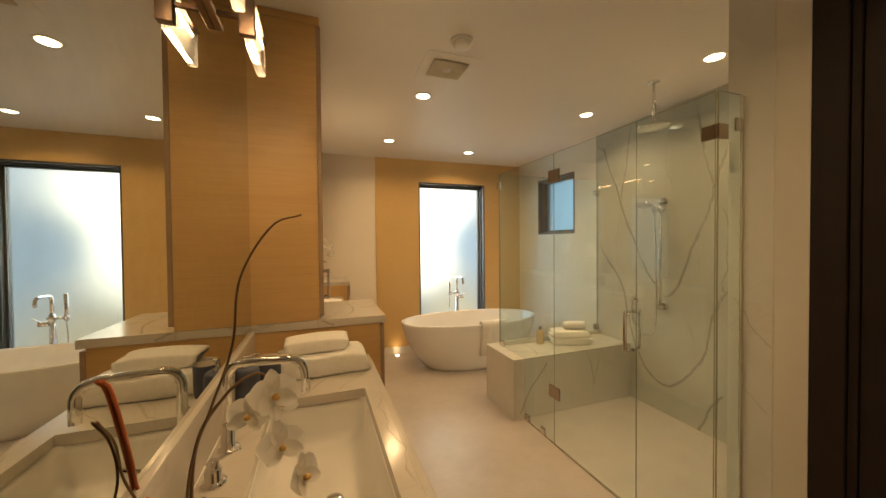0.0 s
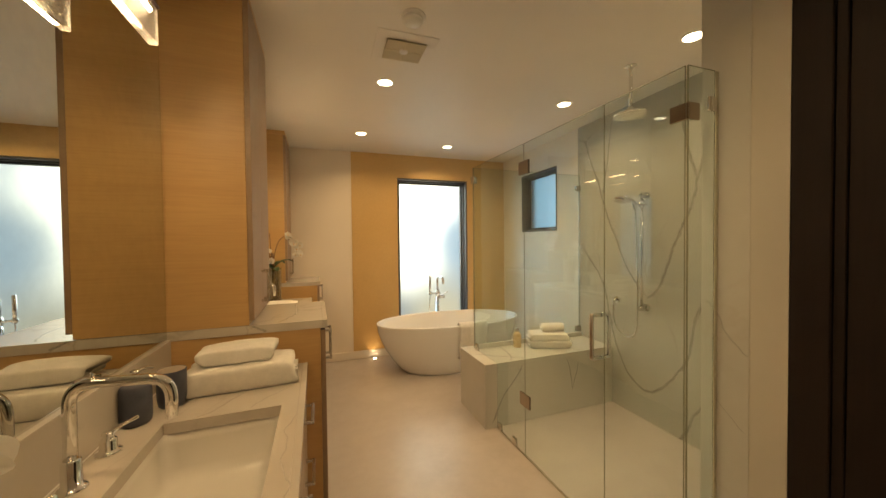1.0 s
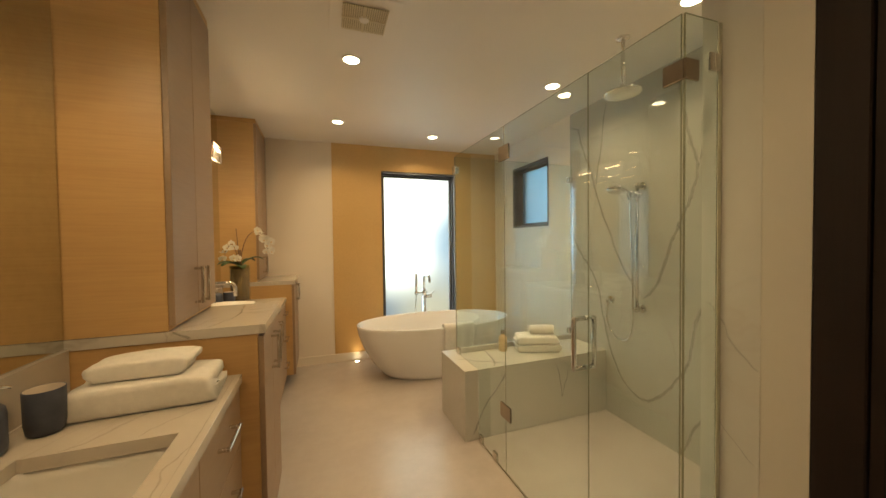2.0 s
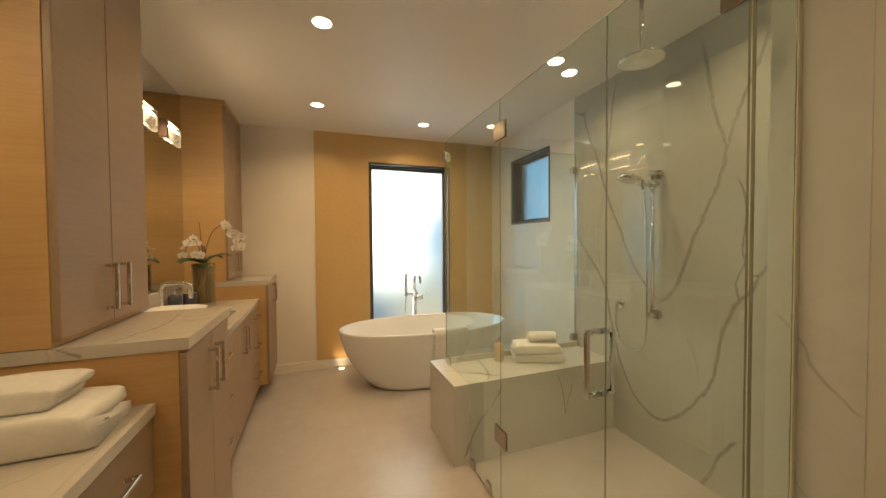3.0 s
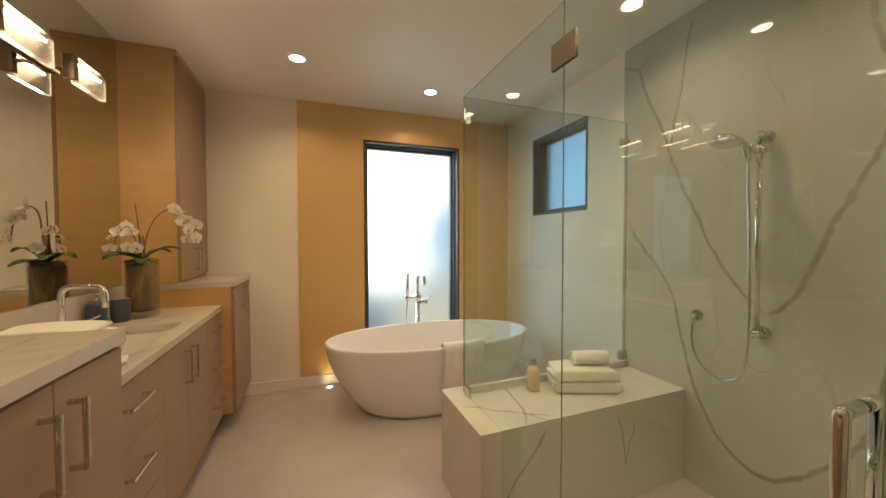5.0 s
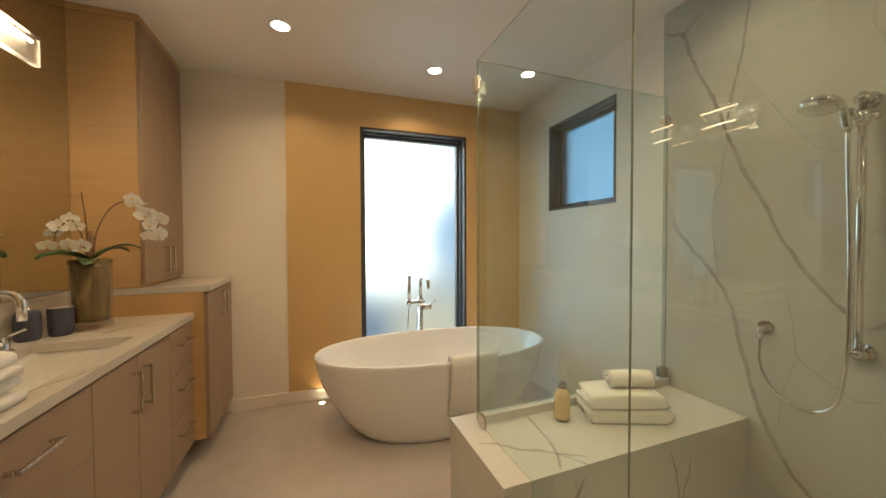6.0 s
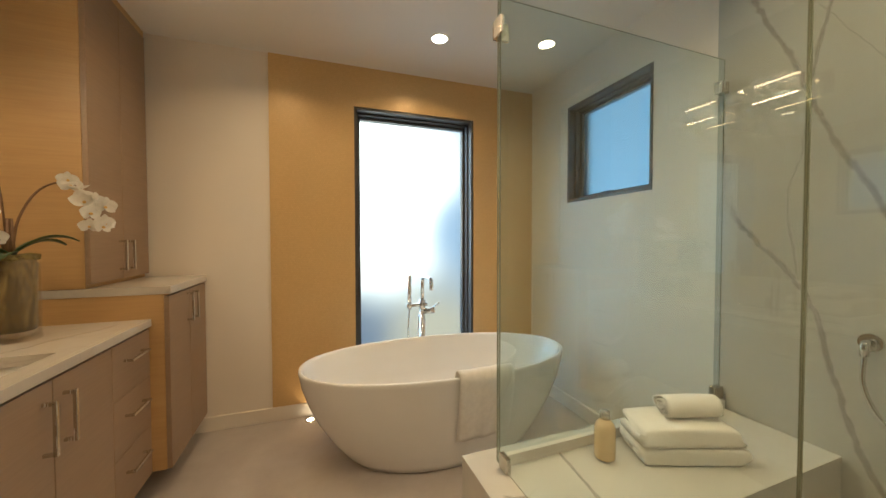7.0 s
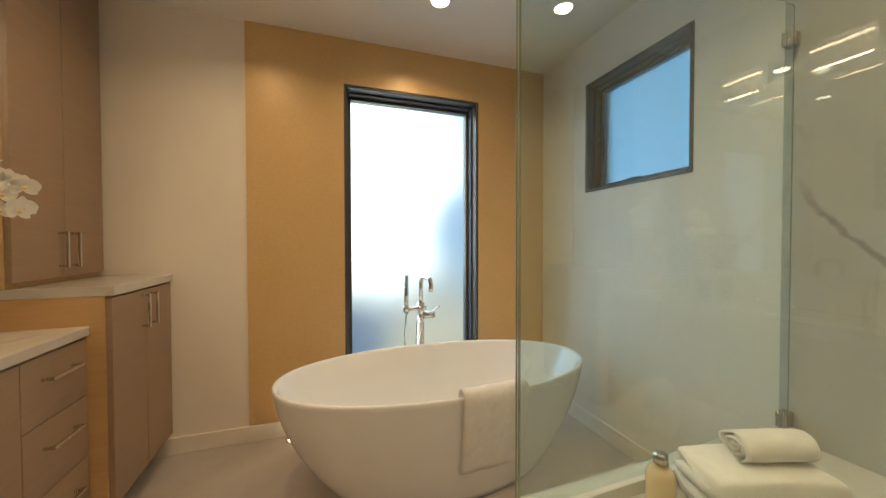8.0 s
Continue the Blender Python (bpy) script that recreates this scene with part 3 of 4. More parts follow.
def vanity_light(y, x, lift=0.0):
    """Two seeded glass blocks with LED strips on a bronze bar."""
    v = thing("vanity_light", (x, y, 2.02 + lift), "bronze wall light with two glowing seeded glass blocks", "wall light", "vanity lights")
    part("back_bar", box(x, x + 0.02, y - 0.10, y + 0.33, 2.019 + lift, 2.033 + lift, 0.002), BRONZE, v)
    for dy, h in ((0.012, 0.116), (0.37, 0.104)):
        a = y + dy
        part("bracket", box(x + 0.074, x + 0.114, a - h - 0.028, a - h - 0.003, 1.975 + lift, 2.079 + lift, 0.002), BRONZE, v)
        part("arm", box(x + 0.0205, x + 0.0735, a - h - 0.022, a - h - 0.009, 2.02 + lift, 2.032 + lift, 0.001), BRONZE, v)
        g = part("glass_block", box(x + 0.084, x + 0.110, a - h, a + h, 1.966 + lift, 2.072 + lift, 0.003), BLOCK, v, "seeded glass block")
        g.visible_shadow = False
        strip = bpy.data.lights.new("bulb", "AREA")
        strip.shape, strip.size, strip.size_y, strip.spread = "RECTANGLE", 0.012, 2 * h - 0.05, radians(164)
        strip.energy, strip.color = STRIP_WATTS * h / 0.116, WARM
        down = new("bulb", strip)
        down.parent = v
        down.matrix_local = Matrix.Translation(Vector((x + 0.097, a - 0.012, 1.9645 + lift)) - v.location)
        # unseen plate added to keep the strip's light off the ceiling
        part("cap", box(x + 0.078, x + 0.116, a - h, a + h, 2.0735 + lift, 2.079 + lift, 0.001), BRONZE, v)
        part("led_strip", box(x + 0.090, x + 0.104, a - h + 0.012, a + h - 0.035, 2.047 + lift, 2.053 + lift, 0), LED, g, "glowing warm strip")


low_vanity(0.50, 1.955, 0.671, 0.867, 0.92, 1.21, 1.50, "wall-hung oak vanity with drawers and two doors")
front_top = worktop(0.50, 1.957, 0.679, 0.9, 0.032, (0.305, 0.61, 0.98, 1.57), "white quartz worktop with a basin cut-out")
basin(0.305, 0.61, 0.98, 1.57, 0.868)
faucet(0.235, 1.32, 0.9)
mirror(0.45, 1.957, MIRROR_X)
vanity_light(1.16, MIRROR_X, 0.028)

base_unit(1.962, 2.455, 0.753, 1.041, "wall-hung oak cabinet standing proud between the vanities")
raised_top = worktop(1.958, 2.462, 0.761, 1.077, 0.035, None, "thick white quartz top on the raised cabinet")
wall_unit(1.962, 2.462, 0.48, 1.0785, "tall oak cabinet with two doors reaching the ceiling")

low_vanity(2.466, 3.826, 0.671, 0.867, 2.95, 3.225, 3.525, "wall-hung oak vanity with drawers and two doors")
far_top = worktop(2.464, 3.827, 0.679, 0.9, 0.032, (0.305, 0.61, 2.80, 3.36), "white quartz worktop with a basin cut-out")
basin(0.305, 0.61, 2.80, 3.36, 0.868)
faucet(0.285, 3.13, 0.9, 0.15)
mirror(2.464, 3.827, MIRROR_X)
vanity_light(2.99, MIRROR_X)

base_unit(3.83, 4.374, 0.744, 1.009, "wall-hung oak cabinet standing proud beside the window wall")
worktop(3.828, 4.374, 0.752, 1.045, 0.035, None, "thick white quartz top on the raised cabinet")
wall_unit(3.83, 4.374, 0.472, 1.0465, "tall oak cabinet with two doors reaching the ceiling")


# ---- shower ----
GX, GT = 1.9226, 0.005          # the glass front stands at GX where it meets the hinge line of the bench
TOPG = 2.0


def panel(name, base, label, bm, edges):
    """One glass sheet with its green polished edges."""
    p = thing(name, base, label, "glass panel", "shower glass panels")
    sheet_mid = [sum(v.co[a] for v in bm.verts) / len(bm.verts) for a in range(3)]
    g = part("sheet", bm, GLASS, p, "clear glass with a faint green tint")
    g.visible_shadow = False
    for x0, x1, y0, y1, z0, z1 in edges:
        d = [x1 - x0, y1 - y0, z1 - z0]
        k = d.index(min(d))          # the strip reaches a little way into the sheet
        lo, hi = [x0, y0, z0], [x1, y1, z1]
        mid = sheet_mid[k]
        if mid > hi[k]:
            hi[k] += 0.0012
        else:
            lo[k] -= 0.0012
        for a in range(3):
            if a != k and d[a] < 0.02:
                lo[a] += 0.0005
                hi[a] -= 0.0005
        part("polished_edge", box(lo[0], hi[0], lo[1], hi[1], lo[2], hi[2], 0), EDGE, p, "green polished glass edge").visible_shadow = False
    return p


def clamp(parent, x0, x1, y0, y1, z0, z1, name="clamp", mat=NICKEL):
    return part(name, box(x0, x1, y0, y1, z0, z1, 0.002), mat, parent, "square brushed metal " + name)


E = 0.0012
bench_y0, bench_y1, bench_z = 2.565, 3.005, 0.54
bench = thing("shower_bench", (2.41, 2.78, FLOOR), "built-in quartz shower bench with a veined top", "bench")
part("base", box(1.829, 2.995, bench_y0 + 0.001, bench_y1 - 0.001, FLOOR + 0.001, bench_z - 0.03, 0.0004), BENCH, bench)
part("seat_slab", box(1.828, 2.995, bench_y0, bench_y1, bench_z - 0.03, bench_z, 0.0008), BENCH, bench)
curb = thing("glass_curb", (2.45, 2.965, bench_z), "low quartz curb along the bench under the glass", "curb")
part("strip", box(1.945, 2.99, 2.903, 2.920, bench_z, bench_z + 0.036, 0.001), BENCH, curb)


def notched(y0, y1, yn, z0, zn):
    """A sheet whose lower corner is cut away over the bench."""
    bm = bmesh.new()
    out = [(y0, z0), (yn, z0), (yn, zn), (y1, zn), (y1, TOPG), (y0, TOPG)]
    a = [bm.verts.new((GX - GT / 2, y, z)) for y, z in out]
    b = [bm.verts.new((GX + GT / 2, y, z)) for y, z in out]
    bm.faces.new(a)
    bm.faces.new(list(reversed(b)))
    for i in range(6):
        j = (i + 1) % 6
        bm.faces.new((a[j], a[i], b[i], b[j]))
    bmesh.ops.recalc_face_normals(bm, faces=list(bm.faces))
    return bm


X0, X1 = GX - GT / 2, GX + GT / 2
side = panel("shower_side_panel", (GX, 2.6, FLOOR), "fixed clear glass panel notched over the bench", notched(2.2145, 2.934, 2.561, FLOOR + 0.008, bench_z + 0.004),
             [(X0, X1, 2.2140, 2.2145, FLOOR + 0.008, TOPG), (X0, X1, 2.934, 2.9385, bench_z + 0.004, TOPG), (X0, X1, 2.2145, 2.934, TOPG, TOPG + E)])
clamp(side, X0 - 0.008, X1 + 0.008, 2.315, 2.36, FLOOR + 0.001, FLOOR + 0.05)
clamp(side, X0 - 0.008, X1 + 0.008, 2.50, 2.545, FLOOR + 0.001, FLOOR + 0.05)
clamp(side, X0 - 0.008, X1 + 0.008, 2.865, 2.91, bench_z + 0.001, bench_z + 0.05)
gdoor = panel("shower_door", (GX, 1.9, FLOOR), "hinged clear glass shower door with a square pull", box(X0, X1, 1.5975, 2.2128, FLOOR + 0.012, TOPG, 0),
              [(X0, X1, 1.597, 1.5975, FLOOR + 0.012, TOPG), (X0, X1, 2.2128, 2.2133, FLOOR + 0.012, TOPG), (X0, X1, 1.5975, 2.2128, TOPG, TOPG + E)])
for hz in (0.388, 1.815):
    h = part("hinge", join(box(X1, X1 + 0.005, 2.162, 2.266, hz, hz + 0.08, 0.0015), box(X0 - 0.005, X0, 2.162, 2.266, hz, hz + 0.08, 0.0015)), HINGE, gdoor, "square brushed metal hinge")
    part("pin", tube([(GX, 2.2137, hz - 0.001), (GX, 2.2137, hz + 0.081)], 0.005, 12), HINGE, h)
for s in (-1, 1):
    x = GX + s * 0.05
    part("pull_handle", tube(rounded([(GX + s * 0.003, 1.62, 1.076), (x, 1.62, 1.076), (x, 1.62, 0.884), (GX + s * 0.003, 1.62, 0.884)], 0.004, 3), 0.0095, 14), CHROME, gdoor, "square chrome pull")
fixed = panel("shower_fixed_panel", (GX, 1.42, FLOOR), "narrow fixed clear glass panel", box(X0, X1, 1.248, 1.5953, FLOOR + 0.008, TOPG, 0),
              [(X0, X1, 1.5953, 1.5958, FLOOR + 0.008, TOPG), (X0, X1, 1.247, 1.248, FLOOR + 0.008, TOPG), (X0, X1, 1.248, 1.5953, TOPG, TOPG + E)])
clamp(fixed, X0 - 0.01, X0 - 0.0005, 1.236, 1.295, 1.815, 1.872, "corner_bracket", HINGE)
clamp(fixed, X0 - 0.01, X1 + 0.04, 1.227, 1.236, 1.815, 1.872, "corner_bracket", HINGE)
RX0 = GX + 0.025 * (2.6 - 1.24) + GT / 2 + 0.0012
ret = panel("shower_return_panel", (2.03, 1.243, FLOOR), "narrow clear glass return against the wall", box(RX0, 2.090, 1.240, 1.246, FLOOR + 0.008, TOPG, 0),
            [(RX0, 2.090, 1.240, 1.246, TOPG, TOPG + E), (RX0 - 0.001, RX0, 1.240, 1.246, FLOOR + 0.008, TOPG)])
part("wall_channel", box(2.0905, 2.1055, 1.238, 1.248, FLOOR + 0.001, TOPG - 0.002, 0.001), CHANNEL, ret, "slim pale glazing channel against the wall")
clamp(ret, 2.048, 2.088, 1.231, 1.2395, 1.855, 1.905)
clamp(ret, 2.048, 2.088, 1.231, 1.2395, 0.30, 0.35)
back = panel("shower_back_panel", (2.45, 2.93, bench_z), "clear glass panel on the bench between shower and tub", box(X1 + 0.004, 2.99, 2.927, 2.933, bench_z + 0.004, TOPG, 0),
             [(X1 + 0.004, 2.99, 2.927, 2.933, TOPG, TOPG + E), (2.990, 2.9925, 2.927, 2.933, bench_z + 0.004, TOPG), (X1 + 0.0015, X1 + 0.004, 2.927, 2.933, bench_z + 0.004, TOPG)])
clamp(back, 2.948, 2.996, 2.913, 2.947, 1.858, 1.905)
clamp(back, 2.948, 2.996, 2.913, 2.947, 0.58, 0.63)
part("corner_clip", join(box(X0 - 0.012, X0 - 0.0005, 2.897, 2.949, 1.875, 1.93, 0.002), box(X0 - 0.012, X1 + 0.04, 2.939, 2.949, 1.875, 1.93, 0.002)), NICKEL, back, "square brushed metal clip")

for sheet, sy0, sy1 in ((side, 2.217, 2.56), (gdoor, 1.60, 2.211), (fixed, 1.255, 1.594)):
    part("bottom_seal", box(X0 - 0.0015, X1 + 0.0015, sy0, sy1, FLOOR + 0.0005, FLOOR + 0.0075, 0), SEAL, sheet, "thin dull seal along the bottom edge")

rain = thing("rain_shower_head", (2.512, 1.975, CEIL), "round chrome rain shower head on a ceiling arm", "shower head")
part("flange", lathe([(0.034, 0), (0.034, -0.008), (0.012, -0.012)], (2.512, 1.975, CEIL), 28), CHROME, rain)
part("arm", tube([(2.512, 1.975, CEIL - 0.008), (2.512, 1.975, 2.18)], 0.0105, 16), CHROME, rain)
part("knuckle", lathe([(0.0, 0.04), (0.016, 0.038), (0.02, 0.028), (0.016, 0.016), (0.013, 0.008)], (2.512, 1.975, 2.158), 24), CHROME, rain)
part("disc", lathe([(0.0, 0.0), (0.086, 0.0), (0.092, 0.004), (0.092, 0.009), (0.082, 0.015), (0.03, 0.026), (0.0, 0.028)], (2.512, 1.975, 2.145), 56), CHROME, rain)

bar = thing("hand_shower_rail", (2.96, 2.272, 0.9), "chrome slide rail with a round hand shower and hose", "hand shower")
BX, BY = 2.945, 2.272
part("rail", tube([(BX, BY, 0.895), (BX, BY, 1.745)], 0.011, 18), CHROME, bar)
for z in (0.915, 1.725):
    part("rail_bracket", join(tube([(2.996, BY, z), (BX - 0.012, BY, z)], 0.0135, 16), lathe([(0.022, 0), (0.022, 0.018), (0.0, 0.019)], (BX, BY, z - 0.009), 20)), CHROME, bar)
    part("rosette", tube([(2.9955, BY, z), (2.984, BY, z)], 0.027, 24), CHROME, bar)
slider = part("slider", join(lathe([(0.019, -0.025), (0.02, 0), (0.019, 0.025)], (BX, BY, 1.665), 20), tube([(BX, BY, 1.652), (BX - 0.055, BY + 0.012, 1.682)], 0.013, 14)), CHROME, bar)
part("holder_knob", tube([(BX, BY, 1.665), (BX + 0.004, BY - 0.034, 1.665)], 0.012, 14), CHROME, slider)
wand = part("hand_shower", tube(spline([(BX - 0.043, BY + 0.016, 1.625), (BX - 0.068, BY + 0.02, 1.69), (BX - 0.125, BY + 0.028, 1.715)], 5), 0.012, 14, 0.015), CHROME, bar)
m = pose(BX - 0.155, BY + 0.032, 1.705, 0, 18, 0)
head = lathe([(0.0, -0.022), (0.044, -0.022), (0.05, -0.017), (0.05, -0.008), (0.038, 0.006), (0.018, 0.018), (0.0, 0.022)], (0, 0, 0), 36)
bmesh.ops.transform(head, matrix=m, verts=list(head.verts))
part("spray_head", head, CHROME, wand)
outlet = part("wall_outlet", join(tube([(2.9955, 2.535, 0.933), (2.985, 2.535, 0.933)], 0.027, 24), tube(rounded([(2.99, 2.535, 0.933), (2.955, 2.535, 0.933), (2.955, 2.535, 0.895)], 0.012, 4), 0.011, 14)), CHROME, bar)
part("hose", tube(spline([(2.955, 2.535, 0.90), (2.95, 2.532, 0.80), (2.945, 2.485, 0.71), (2.94, 2.39, 0.675), (2.935, 2.315, 0.73), (2.925, 2.287, 0.90), (2.915, 2.282, 1.2), (2.905, 2.286, 1.5), (BX - 0.043, BY + 0.016, 1.625)], 10), 0.0062, 10), CHROME, bar)


def vein(points, width, owner=None, name="quartz_vein"):
    """A vein in the polished slab: a wavering ribbon along a smooth line, a hair proud of the face."""
    line = spline(points, 14)
    bm = bmesh.new()
    uv = bm.loops.layers.uv.new("UVMap")
    rows, k = [], len(line)
    span = [max(q[a] for q in line) - min(q[a] for q in line) for a in range(3)]
    nrm = Vector(((-1, 0, 0), (0, -1, 0), (0, 0, 1))[span.index(min(span))])
    for i, q in enumerate(line):
        t = (line[min(i + 1, k - 1)] - line[max(i - 1, 0)]).normalized()
        s = nrm.cross(t).normalized()
        wob = 0.010 * noise.noise(Vector((q.y * 9, q.z * 9, q.x * 9))) + 0.005 * noise.noise(Vector((q.y * 31, q.z * 31, q.x * 31)))
        w = width * (0.75 + 0.5 * abs(noise.noise(Vector((q.y * 5, q.z * 5, 3.1)))))
        c = q + s * wob
        rows.append([(bm.verts.new(c - s * w), 0.0), (bm.verts.new(c + s * w), 1.0)])
    for i in range(k - 1):
        (a, ua), (b, ub) = rows[i]
        (c, uc), (d, ud) = rows[i + 1]
        f = bm.faces.new((a, b, d, c))
        for lp, (u, v) in zip(f.loops, ((i, ua), (i, ub), (i + 1, ud), (i + 1, uc))):
            edge = min(u, k - 1 - u) / (k - 1)
            lp[uv].uv = (edge, v)
    ob = part(name, bm, VEIN if width > 0.0095 else FAINT_VEIN, owner, "grey-brown vein in the slab")
    ob.visible_shadow = False
    return ob


WX = 2.9952
vein([(WX, 2.05, 2.42), (WX, 2.01, 2.18), (WX, 1.98, 2.0), (WX, 1.945, 1.86), (WX, 1.93, 1.77), (WX, 1.945, 1.66), (WX, 2.0, 1.53), (WX, 2.08, 1.33), (WX, 2.15, 1.14), (WX, 2.21, 1.03), (WX, 2.28, 0.97)], 0.026, slab_wall)
vein([(WX, 1.70, 2.42), (WX, 1.77, 2.24), (WX, 1.82, 2.08), (WX, 1.88, 1.94), (WX, 1.93, 1.77)], 0.024, slab_wall)
vein([(WX, 3.0, 2.36), (WX, 2.945, 2.315), (WX, 2.89, 2.28), (WX, 2.82, 2.08), (WX, 2.745, 1.90), (WX, 2.675, 1.70), (WX, 2.615, 1.56), (WX, 2.52, 1.36), (WX, 2.455, 1.22), (WX, 2.42, 1.15), (WX, 2.33, 1.045), (WX, 2.25, 0.98)], 0.022, slab_wall)
vein([(WX, 2.89, 2.28), (WX, 2.84, 2.31), (WX, 2.79, 2.35)], 0.01, slab_wall)
vein([(WX, 2.59, 2.43), (WX, 2.615, 2.24), (WX, 2.64, 2.06), (WX, 2.675, 1.89), (WX, 2.70, 1.78)], 0.016, slab_wall)
vein([(WX, 2.95, 1.44), (WX, 2.91, 1.34), (WX, 2.86, 1.275), (WX, 2.775, 1.17), (WX, 2.715, 1.095), (WX, 2.66, 0.98), (WX, 2.625, 0.83), (WX, 2.575, 0.64), (WX, 2.515, 0.49), (WX, 2.44, 0.385), (WX, 2.34, 0.31), (WX, 2.25, 0.305), (WX, 2.15, 0.37), (WX, 2.06, 0.49), (WX, 1.99, 0.60), (WX, 1.955, 0.75), (WX, 1.93, 0.90), (WX, 1.87, 1.05), (WX, 1.82, 1.12), (WX, 1.78, 1.20), (WX, 1.70, 1.31), (WX, 1.62, 1.40)], 0.024, slab_wall)
vein([(WX, 2.68, 1.74), (WX, 2.71, 1.57), (WX, 2.74, 1.45), (WX, 2.742, 1.33), (WX, 2.73, 1.21), (WX, 2.715, 1.10)], 0.009, slab_wall)
vein([(WX, 1.89, 1.66), (WX, 1.845, 1.57), (WX, 1.838, 1.45), (WX, 1.85, 1.31), (WX, 1.845, 1.23), (WX, 1.875, 1.15), (WX, 1.865, 1.09), (WX, 1.855, 1.04)], 0.012, slab_wall)
vein([(WX, 1.845, 1.235), (WX, 1.82, 1.19), (WX, 1.785, 1.185)], 0.01, slab_wall)
vein([(WX, 2.05, 0.03), (WX, 1.99, 0.14), (WX, 1.93, 0.29), (WX, 1.86, 0.40)], 0.022, slab_wall)
vein([(WX, 2.68, 2.06), (WX, 2.64, 2.0), (WX, 2.57, 1.88), (WX, 2.49, 1.74), (WX, 2.41, 1.63), (WX, 2.34, 1.58)], 0.005, slab_wall)
vein([(WX, 2.48, 1.12), (WX, 2.45, 0.91), (WX, 2.44, 0.84), (WX, 2.38, 0.80), (WX, 2.31, 0.75), (WX, 2.28, 0.74), (WX, 2.22, 0.77)], 0.007, slab_wall)
vein([(WX, 2.44, 0.84), (WX, 2.47, 0.74), (WX, 2.50, 0.55)], 0.005, slab_wall)
BZ = bench_z + 0.0006
vein([(2.16, 2.94, BZ), (2.142, 2.902, BZ), (2.115, 2.762, BZ), (2.091, 2.651, BZ), (2.05, 2.562, BZ)], 0.0150, bench)
vein([(1.86, 2.80, BZ), (1.902, 2.779, BZ), (1.996, 2.711, BZ), (2.091, 2.651, BZ), (2.20, 2.59, BZ)], 0.0150, bench)
vein([(2.091, 2.651, BZ), (2.13, 2.60, BZ), (2.15, 2.562, BZ)], 0.0110, bench)
FY = bench_y0 + 0.0004
vein([(2.15, FY, 0.508), (2.07, FY, 0.40), (1.98, FY, 0.30), (1.925, FY, 0.20), (1.88, FY, 0.11)], 0.021, bench)
vein([(2.10, FY, 0.508), (2.11, FY, 0.44), (2.125, FY, 0.36)], 0.009, bench)
vein([(2.53, FY, 0.508), (2.565, FY, 0.42), (2.585, FY, 0.28), (2.595, FY, 0.26), (2.625, FY, 0.36), (2.65, FY, 0.46)], 0.010, bench)
RX = 2.1052
vein([(RX, 1.285, 1.19), (RX, 1.262, 1.165), (RX, 1.235, 1.135), (RX, 1.206, 1.078), (RX, 1.168, 1.03), (RX, 1.144, 1.012)], 0.008, wall_return)
vein([(RX, 1.25, 0.85), (RX, 1.22, 0.812), (RX, 1.185, 0.785), (RX, 1.15, 0.755)], 0.0045, wall_return)
CZ = 0.9005
vein([(0.658, 1.50, CZ), (0.650, 1.459, CZ), (0.631, 1.407, CZ), (0.640, 1.335, CZ), (0.635, 1.262, CZ), (0.647, 1.195, CZ), (0.655, 1.165, CZ), (0.645, 1.10, CZ), (0.650, 1.02, CZ)], 0.006, front_top)
vein([(0.370, 1.580, CZ), (0.405, 1.600, CZ), (0.430, 1.635, CZ), (0.476, 1.704, CZ), (0.50, 1.76, CZ)], 0.008, front_top)
vein([(0.520, 1.580, CZ), (0.545, 1.63, CZ), (0.60, 1.68, CZ), (0.652, 1.74, CZ)], 0.006, front_top)
vein([(0.56, 1.966, 1.0775), (0.60, 2.06, 1.0775), (0.63, 2.18, 1.0775), (0.62, 2.34, 1.0775), (0.60, 2.45, 1.0775)], 0.010, raised_top)
vein([(0.52, 1.9575, 1.044), (0.50, 1.9575, 1.060), (0.47, 1.9575, 1.076)], 0.011, raised_top)
vein([(0.43, 3.37, CZ), (0.475, 3.454, CZ), (0.493, 3.514, CZ), (0.523, 3.576, CZ), (0.57, 3.66, CZ), (0.60, 3.76, CZ)], 0.011, far_top)
vein([(0.615, 2.80, CZ), (0.622, 2.85, CZ), (0.635, 2.885, CZ), (0.66, 2.92, CZ), (0.676, 2.99, CZ)], 0.010, far_top)
vein([(0.25, 3.55, CZ), (0.33, 3.62, CZ), (0.42, 3.66, CZ), (0.50, 3.74, CZ)], 0.008, far_top)

# ---- bath ----
TX, TY, TA, TB, TH = 2.045, 3.872, 0.79, 0.385, 0.586


def oval(a, b, z, dx=0.0, n=72):
    """A superellipse ring, a touch squarer than an ellipse."""
    pts = []
    for i in range(n):
        c, s = math.cos(2 * math.pi * i / n), math.sin(2 * math.pi * i / n)
        pts.append((TX + dx + a * math.copysign(abs(c) ** 0.93, c), TY + b * math.copysign(abs(s) ** 0.93, s), z))
    return pts


tub = thing("freestanding_bathtub", (TX, TY, FLOOR), "white oval freestanding bathtub with a thin rim", "bathtub")
